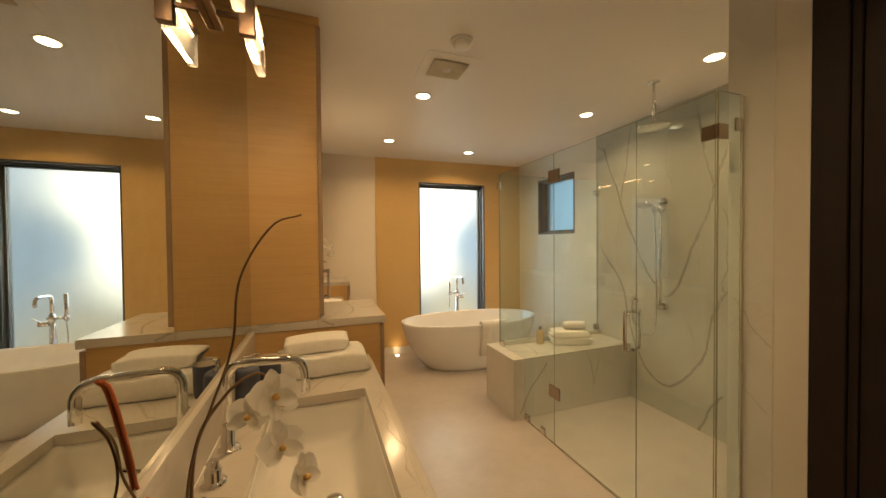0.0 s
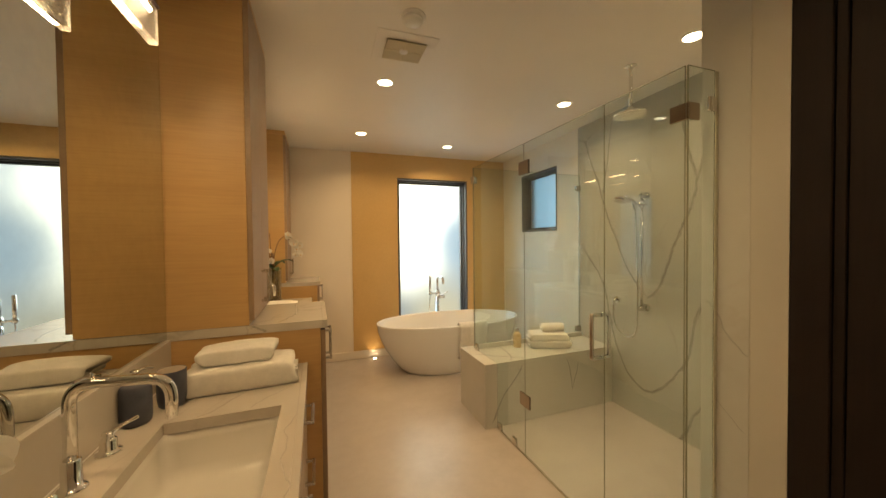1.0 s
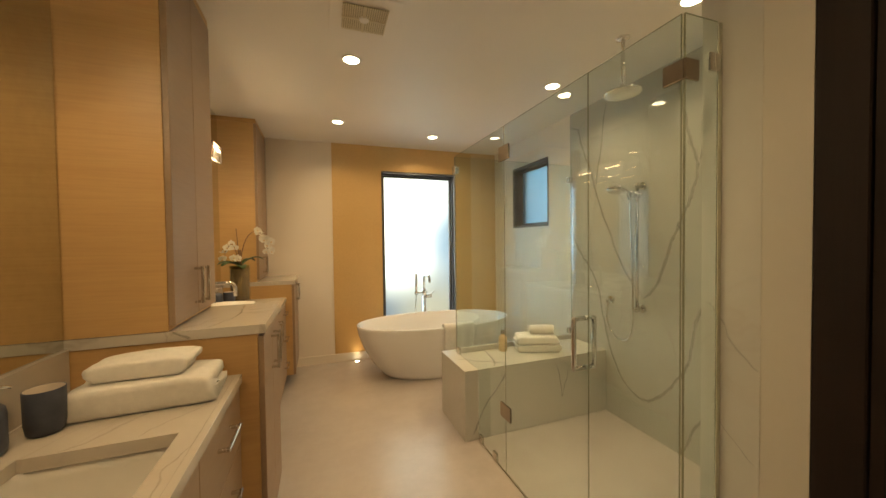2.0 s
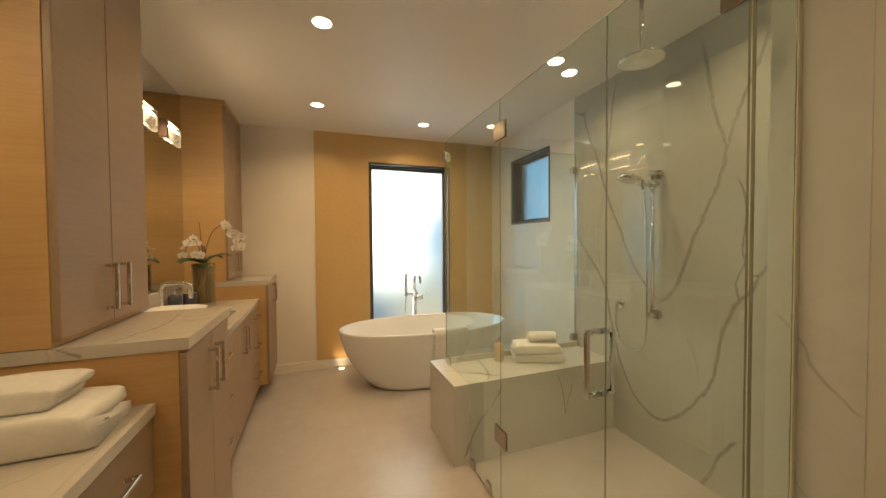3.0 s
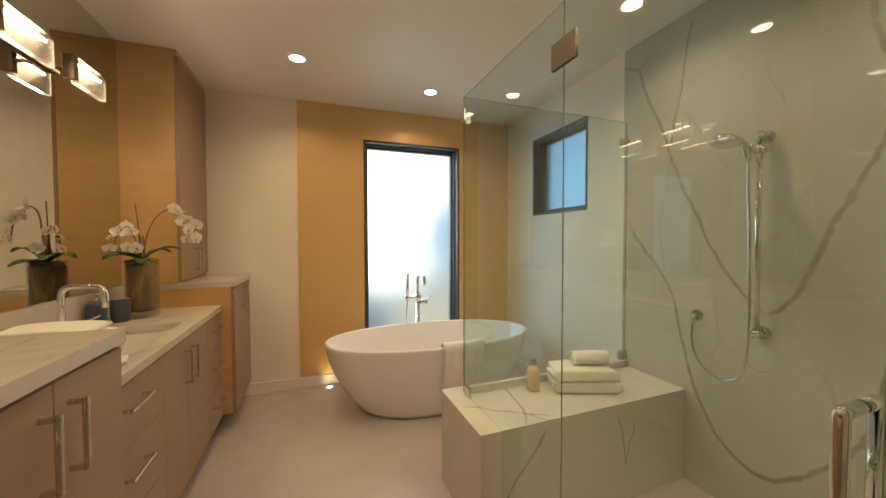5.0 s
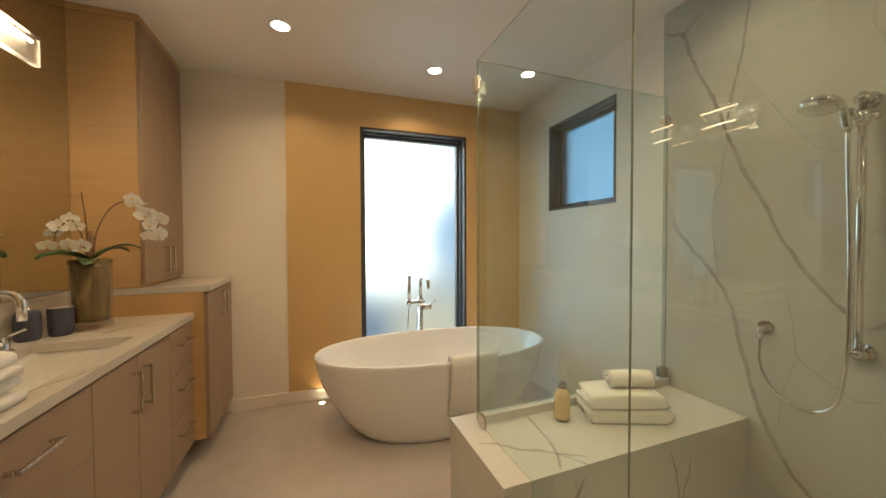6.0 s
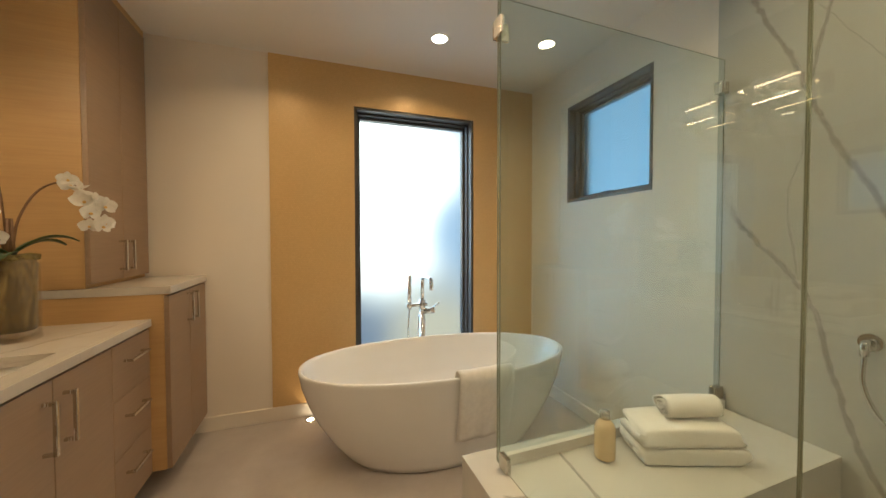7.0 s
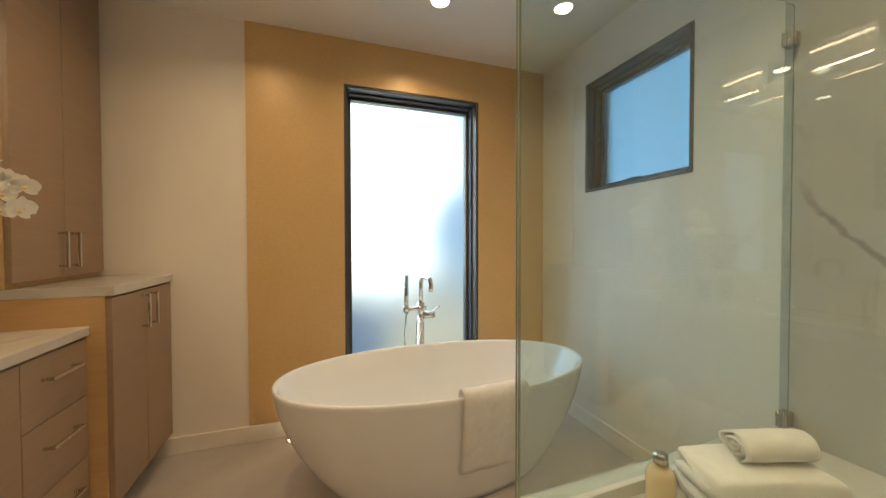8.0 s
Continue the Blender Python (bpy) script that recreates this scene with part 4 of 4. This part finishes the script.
outer = [(0.495, 0.270, 0.001), (0.525, 0.288, 0.008), (0.565, 0.305, 0.05), (0.635, 0.328, 0.15), (0.70, 0.348, 0.27), (0.745, 0.364, 0.38), (0.774, 0.377, 0.48), (TA - 0.004, TB - 0.003, 0.555), (TA, TB, TH - 0.01), (TA - 0.003, TB - 0.003, TH - 0.002),
         (TA - 0.010, TB - 0.009, TH), (TA - 0.018, TB - 0.016, TH - 0.004), (TA - 0.026, TB - 0.023, TH - 0.02), (0.725, 0.335, 0.46), (0.675, 0.308, 0.34), (0.61, 0.27, 0.22), (0.54, 0.22, 0.15), (0.42, 0.15, 0.125), (0.2, 0.06, 0.12)]
part("shell", loft([oval(a, b, FLOOR + z * (TH - FLOOR) / TH) for a, b, z in outer]), ACRYLIC, tub)
part("drain", lathe([(0.0, 0.006), (0.026, 0.005), (0.034, 0.0)], (TX, TY, FLOOR + 0.105), 24), CHROME, tub)
part("overflow", box(TX - 0.04, TX + 0.04, TY + 0.336, TY + 0.345, 0.455, 0.47, 0.003), CHROME, tub)

drape = thing("hand_towel", (2.16, TY - 0.37, 0.42), "white terry towel draped over the tub rim", "towel")
rows = []
for i in range(26):
    u = i / 25
    ring = []
    for j in range(15):
        x = 2.0 + 0.30 * j / 14
        ct = (x - TX) / TA
        yb = TY - TB * (1 - abs(ct) ** 2.15) ** (1 / 2.15)
        wave = 0.004 * math.sin(j * 1.3 + u * 2) + 0.003 * noise.noise(Vector((x * 14, u * 6, 0)))
        if u < 0.30:
            s = u / 0.30
            y, z = yb + 0.07 - 0.03 * s, TH - 0.10 + s * 0.108
        elif u < 0.46:
            s = (u - 0.30) / 0.16
            y, z = yb + 0.04 - 0.055 * s, TH + 0.008 + 0.016 * math.sin(math.pi * s)
        else:
            s = (u - 0.46) / 0.54
            zz = TH - 0.004 - 0.33 * s
            y, z = yb - 0.018 + 0.045 * s * s + 0.018 * s, zz
        ring.append((x, y + wave, z))
    rows.append(ring)
cloth = loft(rows, False, False)
bmesh.ops.solidify(cloth, geom=list(cloth.faces), thickness=-0.008)
part("cloth", cloth, TERRY, drape, smooth=True)

filler = thing("floor_tub_filler", (2.035, 4.28, FLOOR), "chrome floor-standing tub filler with a hand shower", "tub filler")
FX, FY = 2.035, 4.28
part("floor_plate", lathe([(0.045, 0.0), (0.045, 0.008), (0.02, 0.012)], (FX, FY, FLOOR), 28), CHROME, filler)
part("column", tube([(FX, FY, FLOOR + 0.008), (FX, FY, 0.78)], 0.02, 18), CHROME, filler)
part("spout", tube(rounded([(FX, FY, 0.78), (FX, FY, 1.0), (FX + 0.015, FY - 0.17, 1.0), (FX + 0.015, FY - 0.17, 0.925)], 0.05, 8), 0.0135, 16), CHROME, filler)
valve = part("valve", join(tube([(FX - 0.09, FY, 0.80), (FX + 0.035, FY, 0.80)], 0.012, 14), lathe([(0.0, 0.0), (0.023, 0.0), (0.023, 0.075), (0.0, 0.076)], (FX, FY, 0.76), 20)), CHROME, filler)
part("lever", join(tube([(FX + 0.015, FY, 0.755), (FX + 0.085, FY, 0.755)], 0.021, 18), tube([(FX + 0.07, FY - 0.005, 0.77), (FX + 0.115, FY - 0.03, 0.815)], 0.0055, 10)), CHROME, valve)
part("hand_shower", tube([(FX - 0.092, FY, 0.775), (FX - 0.092, FY, 1.012)], 0.0145, 16), CHROME, filler)
part("cradle", lathe([(0.0, 0), (0.021, 0.002), (0.021, 0.032), (0.016, 0.034)], (FX - 0.092, FY, 0.782), 18), CHROME, filler)
part("hose", tube(spline([(FX - 0.092, FY, 0.78), (FX - 0.105, FY - 0.015, 0.6), (FX - 0.085, FY - 0.03, 0.42), (FX - 0.045, FY - 0.03, 0.5), (FX - 0.025, FY - 0.01, 0.74)], 10), 0.0055, 10), CHROME, filler)


def uplight(x, y):
    u = thing("floor_uplight", (x, y, FLOOR), "small round uplight set in the floor, lit", "uplight", "floor uplights")
    part("ring", lathe([(0.022, 0.0006), (0.023, 0.0035), (0.032, 0.003), (0.034, 0.0006)], (x, y, FLOOR), 28, False), NICKEL, u)
    part("lens", lathe([(0.0, 0.0025), (0.022, 0.0022), (0.022, 0.0005)], (x, y, FLOOR), 24), LAMP, u, "glowing warm lens")
    lamp("bulb", "SPOT", (x, y, FLOOR + 0.006), (x, y + 0.02, 1.0), UPLIGHT_WATTS, WARM, u, 0.015, 95)


uplight(1.29, 4.335)
uplight(2.86, 4.345)


# ---- towels, bottles and vessels ----
def folded(name, cx, cy, z, w, d, h, layers, label, rot=0.0, seed=0, group="folded towels"):
    """A towel folded into a thick soft pad; its layers roll round at one long edge."""
    random.seed(seed)
    t = thing(name, (cx, cy, z), label, "towel", group)
    n, hw, hz, slit = 24, d / 2, h / 2, 0.0055
    outer = []                       # the folded sheet seen from its end: round nose, open at the back
    for i in range(7):
        outer.append((hw - 0.004 - (d - hz) * i / 6, hz + 0.002 * math.sin(i * 2.1 + seed)))
    for i in range(1, 12):
        a = math.pi * (0.5 + i / 12)
        outer.append((-hw + hz * 0.42 + hz * 0.42 * math.copysign(abs(math.cos(a)) ** 0.75, math.cos(a)), hz * math.copysign(abs(math.sin(a)) ** 0.45, math.sin(a))))
    for i in range(7):
        outer.append((-hw + hz + (d - hz - 0.01) * i / 6, -hz))
    outer += [(hw - 0.004, -hz * 0.75), (hw - 0.006, -slit - 0.004), (hw - 0.02, -slit)]
    if layers > 1:
        outer += [(-hw * 0.2, -slit), (-hw + hz * 0.95, -slit * 0.6), (-hw + hz * 0.85, 0), (-hw + hz * 0.95, slit * 0.6), (-hw * 0.2, slit)]
    outer += [(hw - 0.02, slit), (hw - 0.002, slit + 0.004), (hw, hz * 0.7)]
    rings, lean = [], random.uniform(-0.004, 0.004)
    for i in range(n + 1):
        s = i / n
        u = (s - 0.5) * w
        tuck = 1 - 0.10 * abs(2 * s - 1) ** 16
        ring = []
        for j, (y0, z0) in enumerate(outer):
            wob = noise.noise(Vector((u * 9 + seed, y0 * 9, z0 * 20)))
            fine = noise.noise(Vector((u * 34, y0 * 34 + seed, z0 * 34)))
            sag = -0.007 * (z0 > 0) * abs(2 * s - 1) ** 3 * (seed % 3 > 0)
            ply = (0.007 if z0 > 0 else -0.007) * (1 if s > 0.5 else -1) * abs(2 * s - 1) ** 8 * (1 if seed % 2 else -1)
            p = Vector((u + ply + 0.006 * wob + 0.004 * noise.noise(Vector((y0 * 30, z0 * 30, seed))) * (abs(2 * s - 1) > 0.9), y0 * (1 + 0.02 * wob) + lean * z0 / hz, z0 * tuck + hz + sag + 0.0035 * wob * (z0 > 0) + 0.0014 * fine))
            p = Matrix.Rotation(radians(rot), 3, "Z") @ p
            ring.append((cx + p.x, cy + p.y, max(z + 0.0005, z + p.z)))
        rings.append(ring)
    bms = [loft(rings)]
    part("cloth", join(*bms), TERRY, t, smooth=True)
    return t


def rolled_towel(cx, cy, z, w, ry, rz, rot, label):
    """A small towel rolled loosely into a flattened roll; its ends show the turns of the cloth."""
    t = thing("hand_towel", (cx, cy, z), label, "towel", "folded towels")
    turns, k, thick = 2.6, 64, 0.16
    turn = Matrix.Rotation(radians(rot), 3, "Z")
    def at(q, grow, u):
        a, r = 2 * math.pi * turns * q + 0.6, 0.12 + 0.80 * q + grow
        soft = 0.0022 * noise.noise(Vector((u * 22, a * 1.7, 5.0))) + 0.0012 * noise.noise(Vector((u * 60, a * 5, 2.0)))
        p = turn @ Vector((u * (1 - 0.02 * q) + 0.004 * math.sin(a * 2.3), (ry * r + soft) * math.cos(a), (rz * r + soft) * math.sin(a)))
        return (cx + p.x, cy + p.y, max(z + 0.0006, z + rz + p.z))
    rings = []
    for i in range(17):
        s = i / 16
        u = (s - 0.5) * w
        thin = thick * (1 - 0.35 * abs(2 * s - 1) ** 10)
        rings.append([at(j / k, thin / 2, u) for j in range(k + 1)] + [at(j / k, -thin / 2, u) for j in range(k, -1, -1)])
    part("cloth", loft(rings), TERRY, t, smooth=True)
    return t


bath = "thick white terry towel folded in half on the bench"
folded("folded_towel", 2.512, 2.776, bench_z + 0.001, 0.315, 0.15, 0.060, 2, bath, -20, 1)
folded("folded_towel", 2.504, 2.779, bench_z + 0.0615, 0.305, 0.15, 0.058, 2, bath, -19, 2)
rolled_towel(2.552, 2.785, bench_z + 0.1175, 0.185, 0.050, 0.037, -17, "small white towel rolled up on top of the stack")
folded("folded_towel", 0.465, 1.815, 0.901, 0.35, 0.19, 0.085, 2, "thick white terry towel folded on the vanity top", 2, 4)
folded("hand_towel", 0.45, 1.83, 0.988, 0.23, 0.14, 0.052, 2, "small white towel folded on top of a larger one", 1, 5)
folded("folded_towel", 0.47, 2.68, 0.901, 0.32, 0.20, 0.060, 2, "thick white terry towel folded on the vanity top", -2, 6)
folded("folded_towel", 0.47, 2.68, 0.962, 0.31, 0.195, 0.058, 2, "thick white terry towel folded on the vanity top", 1, 8)
folded("hand_towel", 0.49, 2.69, 1.021, 0.22, 0.14, 0.030, 2, "small white towel folded on top of a larger one", 0, 7)

bottle = thing("lotion_bottle", (2.257, 2.84, bench_z), "amber lotion in a clear round bottle with a metal cap", "bottle")
bl = part("body", lathe([(0.0, 0.003), (0.03, 0.003), (0.034, 0.008), (0.034, 0.10), (0.031, 0.114), (0.02, 0.126), (0.014, 0.13), (0.014, 0.136)], (2.257, 2.84, bench_z), 28), VASE, bottle, "clear bottle")
bl.visible_shadow = False
part("lotion", lathe([(0.0, 0.006), (0.0305, 0.006), (0.0315, 0.01), (0.0315, 0.098), (0.0285, 0.112), (0.018, 0.124), (0.0, 0.125)], (2.257, 2.84, bench_z), 28), SOAP, bl, "amber lotion")
part("cap", lathe([(0.0165, 0.132), (0.0165, 0.15), (0.014, 0.156), (0.0, 0.157)], (2.257, 2.84, bench_z), 20), NICKEL, bottle)


def soap_pump(x, y, z):
    s = thing("soap_dispenser", (x, y, z), "charcoal stoneware soap dispenser with a chrome pump", "soap dispenser", "soap dispensers")
    part("body", lathe([(0.0, 0.001), (0.031, 0.001), (0.0355, 0.006), (0.0375, 0.02), (0.0375, 0.092), (0.035, 0.108), (0.028, 0.115), (0.014, 0.117)], (x, y, z), 36), CHARCOAL, s)
    p = part("pump", lathe([(0.014, 0.115), (0.014, 0.123), (0.006, 0.125), (0.005, 0.145), (0.011, 0.146), (0.011, 0.153), (0.0, 0.154)], (x, y, z), 20), CHROME, s, "chrome pump")
    part("nozzle", tube([(x, y, z + 0.150), (x + 0.02, y + 0.025, z + 0.151), (x + 0.03, y + 0.035, z + 0.145)], 0.0035, 8), CHROME, p)


def tumbler(x, y, z):
    t = thing("tumbler", (x, y, z), "charcoal stoneware tumbler with a pale inside", "tumbler", "tumblers")
    part("body", lathe([(0.0, 0.001), (0.030, 0.001), (0.035, 0.006), (0.0385, 0.03), (0.0395, 0.113), (0.0385, 0.115), (0.037, 0.1145)], (x, y, z), 36, False), CHARCOAL, t)
    part("lining", lathe([(0.037, 0.1145), (0.0355, 0.105), (0.034, 0.03), (0.028, 0.01), (0.0, 0.008)], (x, y, z), 36, False), CREAM, t, "pale glazed inside")


soap_pump(0.23, 1.605, 0.9)
tumbler(0.284, 1.70, 0.9)
soap_pump(0.250, 3.435, 0.9)
tumbler(0.315, 3.497, 0.9)


# ---- orchids ----
def petal_bm(length, width, curl, n=7):
    rows = []
    for i in range(n):
        s = i / (n - 1)
        w = width * (math.sin(math.pi * (0.12 + 0.86 * s)) ** 0.7)
        rows.append([(length * s * math.cos(curl * s), (j / 4 - 0.5) * w, length * s * math.sin(curl * s) + 0.25 * w * (abs(j / 4 - 0.5) * 2) ** 2 * 0.6) for j in range(5)])
    bm = loft(rows, False, False)
    return bm


def flower_mesh():
    bms = []
    for ang, ln, w, c in ((90, 0.036, 0.026, 0.3), (215, 0.035, 0.024, 0.35), (325, 0.035, 0.024, 0.35), (10, 0.037, 0.043, 0.15), (170, 0.037, 0.043, 0.15)):
        bm = petal_bm(ln, w, c)
        bmesh.ops.transform(bm, matrix=Matrix.Rotation(radians(ang), 4, "Z"), verts=list(bm.verts))
        bms.append(bm)
    me = bpy.data.meshes.new("flower")
    bm = join(*bms)
    for f in bm.faces:
        f.smooth = True
    bm.to_mesh(me)
    me.materials.append(PETAL)
    lip = lathe([(0.0, 0.0), (0.004, 0.002), (0.005, 0.007), (0.0035, 0.011), (0.0, 0.012)], (0, -0.004, 0.002), 12)
    lm = bpy.data.meshes.new("lip")
    lip.to_mesh(lm)
    lm.materials.append(LIP)
    return me, lm


FLOWER, FLIP = flower_mesh()


def leaf(parent, origin, ang, length, width, lift):
    rows = []
    for i in range(10):
        s = i / 9
        w = width * (math.sin(math.pi * (0.06 + 0.9 * s)) ** 0.6)
        r = length * s
        h = lift * math.sin(1.9 * s) - 0.03 * s * s
        row = []
        for j in range(5):
            q = (j / 4 - 0.5)
            x, y, z = r, q * w, h + 0.35 * w * abs(q)
            a = radians(ang)
            row.append((origin[0] + x * math.cos(a) - y * math.sin(a), origin[1] + x * math.sin(a) + y * math.cos(a), origin[2] + z))
        rows.append(row)
    bm = loft(rows, False, False)
    bmesh.ops.solidify(bm, geom=list(bm.faces), thickness=0.002)
    part("leaf", bm, LEAF, parent, "long dark green leaf", True)


def bloom(parent, where, face, size):
    """One flower at a place, turned to a direction."""
    ob = new("flower", FLOWER)
    ob.parent = parent
    q = Vector(face).to_track_quat("Z", "Y").to_matrix().to_4x4()
    ob.matrix_local = Matrix.Translation(Vector(where) - parent.location) @ q @ Matrix.Scale(size, 4)
    lp = new("lip", FLIP)
    lp.parent = ob


def vase(x, y, z, r, h):
    v = thing("potted_orchid", (x, y, z), "white orchid with dark leaves in a glass cylinder of bark", "orchid", "orchids")
    g = part("vase", lathe([(0.0, 0.001), (r - 0.002, 0.001), (r, 0.004), (r, h), (r - 0.003, h), (r - 0.003, 0.02), (0.0, 0.018)], (x, y, z), 44, False), VASE, v, "clear glass cylinder")
    g.visible_shadow = False
    part("filling", lathe([(0.0, 0.035), (r * 0.80, 0.035), (r * 0.86, 0.055), (r * 0.85, h * 0.45), (r * 0.90, h - 0.035), (r * 0.82, h - 0.02), (0.0, h - 0.012)], (x, y, z), 40), BARK, g, "brown bark filling")
    bms = []
    random.seed(int(y * 100))
    for _ in range(46):
        a, q = random.uniform(0, 6.283), (r - 0.012) * math.sqrt(random.random())
        k = random.uniform(0.008, 0.016)
        b = bmesh.new()
        bmesh.ops.create_icosphere(b, subdivisions=1, radius=k, matrix=pose(x + q * math.cos(a), y + q * math.sin(a), z + h - 0.016 + random.uniform(0, 0.01), random.uniform(0, 90), 0, random.uniform(0, 90)) @ Matrix.Diagonal((1.2, 0.9, 0.6, 1)))
        bms.append(b)
    part("moss", join(*bms), MOSS, v, "golden green moss")
    return v


def spray(v, points, r, blooms, seed, mat=STEM, toward=(0.55, -0.7, 0.05)):
    """A flower stem with blooms hanging along its last part."""
    line = spline(points, 8)
    part("stem", tube(line, r, 8, r * 0.6), mat, v, "thin brown flower stem")
    random.seed(seed)
    for s, size in blooms:
        q = line[min(len(line) - 1, int(s * (len(line) - 1)))]
        off = Vector((random.uniform(-0.02, 0.025), random.uniform(-0.03, 0.012), random.uniform(-0.02, 0.012)))
        bloom(v, q + off, (toward[0] + random.uniform(-0.7, 0.7), toward[1] + random.uniform(-0.5, 0.7), toward[2] + random.uniform(-0.5, 0.5)), size)


VX, VY, VZ, VR, VH = 0.372, 3.585, 0.9, 0.071, 0.305
o = vase(VX, VY, VZ, VR, VH)
top = VZ + VH - 0.01
spray(o, [(VX + 0.005, VY, top), (VX + 0.02, VY + 0.01, 1.33), (VX + 0.055, VY + 0.05, 1.44), (VX + 0.115, VY + 0.09, 1.475), (VX + 0.175, VY + 0.11, 1.41), (VX + 0.19, VY + 0.10, 1.30)], 0.0042,
      [(0.60, 0.9), (0.66, 1.0), (0.70, 1.1), (0.74, 1.15), (0.78, 1.15), (0.82, 1.15), (0.86, 1.1), (0.90, 1.1), (0.94, 1.0), (0.97, 1.0), (1.0, 0.9)], 11)
spray(o, [(VX - 0.005, VY - 0.01, top), (VX - 0.015, VY - 0.02, 1.30), (VX - 0.04, VY - 0.04, 1.375), (VX - 0.075, VY - 0.06, 1.33), (VX - 0.085, VY - 0.065, 1.28)], 0.0038,
      [(0.40, 0.8), (0.52, 0.9), (0.64, 0.95), (0.74, 0.95), (0.86, 0.9), (0.98, 0.85)], 12)
spray(o, [(VX + 0.0, VY - 0.015, top), (VX + 0.005, VY - 0.04, 1.25), (VX - 0.005, VY - 0.07, 1.27)], 0.0034, [(0.8, 1.0), (1.0, 0.9)], 13)
part("stake", tube([(VX - 0.004, VY + 0.004, top - 0.02), (VX - 0.01, VY - 0.01, 1.40), (VX - 0.014, VY - 0.022, 1.495)], 0.003, 8), STEM, o, "brown wooden stake")
part("stem_bundle", join(*(tube([(VX + dx, VY + dy, top - 0.02), (VX + dx * 0.6, VY + dy * 0.5, 1.33)], 0.006, 8, 0.004) for dx, dy in ((0.012, 0.0), (-0.008, 0.01), (0.0, -0.012)))), STEM, o)
for ang, ln, w, lf in ((205, 0.15, 0.06, 0.055), (245, 0.19, 0.068, 0.05), (20, 0.17, 0.05, 0.085), (55, 0.15, 0.05, 0.07), (290, 0.15, 0.062, 0.02)):
    leaf(o, (VX, VY, top + 0.004), ang, ln, w, lf)

UX, UY = 0.28, 0.872
o = vase(UX, UY, VZ, 0.075, 0.125)
top = VZ + 0.115
spray(o, [(UX + 0.005, UY - 0.02, top), (0.312, 0.795, 1.16), (0.340, 0.775, 1.24), (0.362, 0.772, 1.307), (0.372, 0.767, 1.385), (0.405, 0.770, 1.445), (0.438, 0.774, 1.460)], 0.0017, [], 21)
spray(o, [(UX + 0.01, UY - 0.01, top), (0.316, 0.800, 1.18), (0.351, 0.788, 1.245), (0.380, 0.80, 1.262), (0.398, 0.808, 1.25)], 0.0024, [], 22)
for where, face, size in (((0.401, 0.785, 1.238), (0.5, -0.65, 0.35), 0.88), ((0.400, 0.862, 1.196), (0.7, -0.5, 0.2), 0.88), ((0.404, 0.834, 1.146), (0.35, -0.7, 0.5), 0.9),
                          ((0.372, 0.815, 1.205), (-0.35, -0.8, 0.35), 0.8), ((0.432, 0.797, 1.122), (0.8, -0.4, 0.3), 0.85)):
    bloom(o, where, face, size)
# two added rods against the mirror stand in for the stems' reflections
part("stake", tube(spline([(0.21, 0.985, top - 0.01), (0.191, 0.972, 1.045), (0.1898, 0.957, 1.10), (0.1897, 0.936, 1.159), (0.1897, 0.909, 1.226), (0.1897, 0.888, 1.248)], 6), 0.0026, 10), STEM_REFLECTION, o, "added reddish rod in place of a stem's reflection")
part("reflection_rod", tube(spline([(0.215, 0.95, top - 0.01), (0.191, 0.933, 1.086), (0.1893, 0.915, 1.15), (0.1892, 0.876, 1.20)], 6), 0.0019, 8, 0.0016), STEM, o, "added thin brown rod in place of a stem's reflection")
for ang, ln, w, lf in ((100, 0.10, 0.04, 0.02), (190, 0.08, 0.04, 0.02), (320, 0.09, 0.04, 0.01)):
    leaf(o, (UX, UY, top + 0.004), ang, ln, w, lf)

# the vanity wall and the shower glass run a little out of square with the rest
TURN_WEST = pose(0.2, 2.9, 0, 0, 0, 1.6) @ pose(-0.2, -2.9, 0)
TURN_GLASS = pose(GX, 2.6, 0, 0, 0, 1.43) @ pose(-GX, -2.6, 0)
west_kinds = ("vanity_cabinet", "worktop", "undermount_basin", "widespread_faucet", "wall_mirror", "backsplash", "vanity_light", "base_cabinet", "wall_cabinet",
              "soap_dispenser", "tumbler", "potted_orchid", "wall_west")
glass_kinds = ("shower_side_panel", "shower_door", "shower_fixed_panel", "shower_back_panel", "shower_bench", "glass_curb")
for ob in [q for q in scene.objects if q.parent is None]:
    kind = ob.name.split(".")[0]
    if kind in west_kinds or (kind in ("folded_towel", "hand_towel") and ob.location.x < 1):
        ob.matrix_basis = TURN_WEST @ Matrix.Translation(ob.location)
    elif kind in glass_kinds:
        ob.matrix_basis = TURN_GLASS @ Matrix.Translation(ob.location)
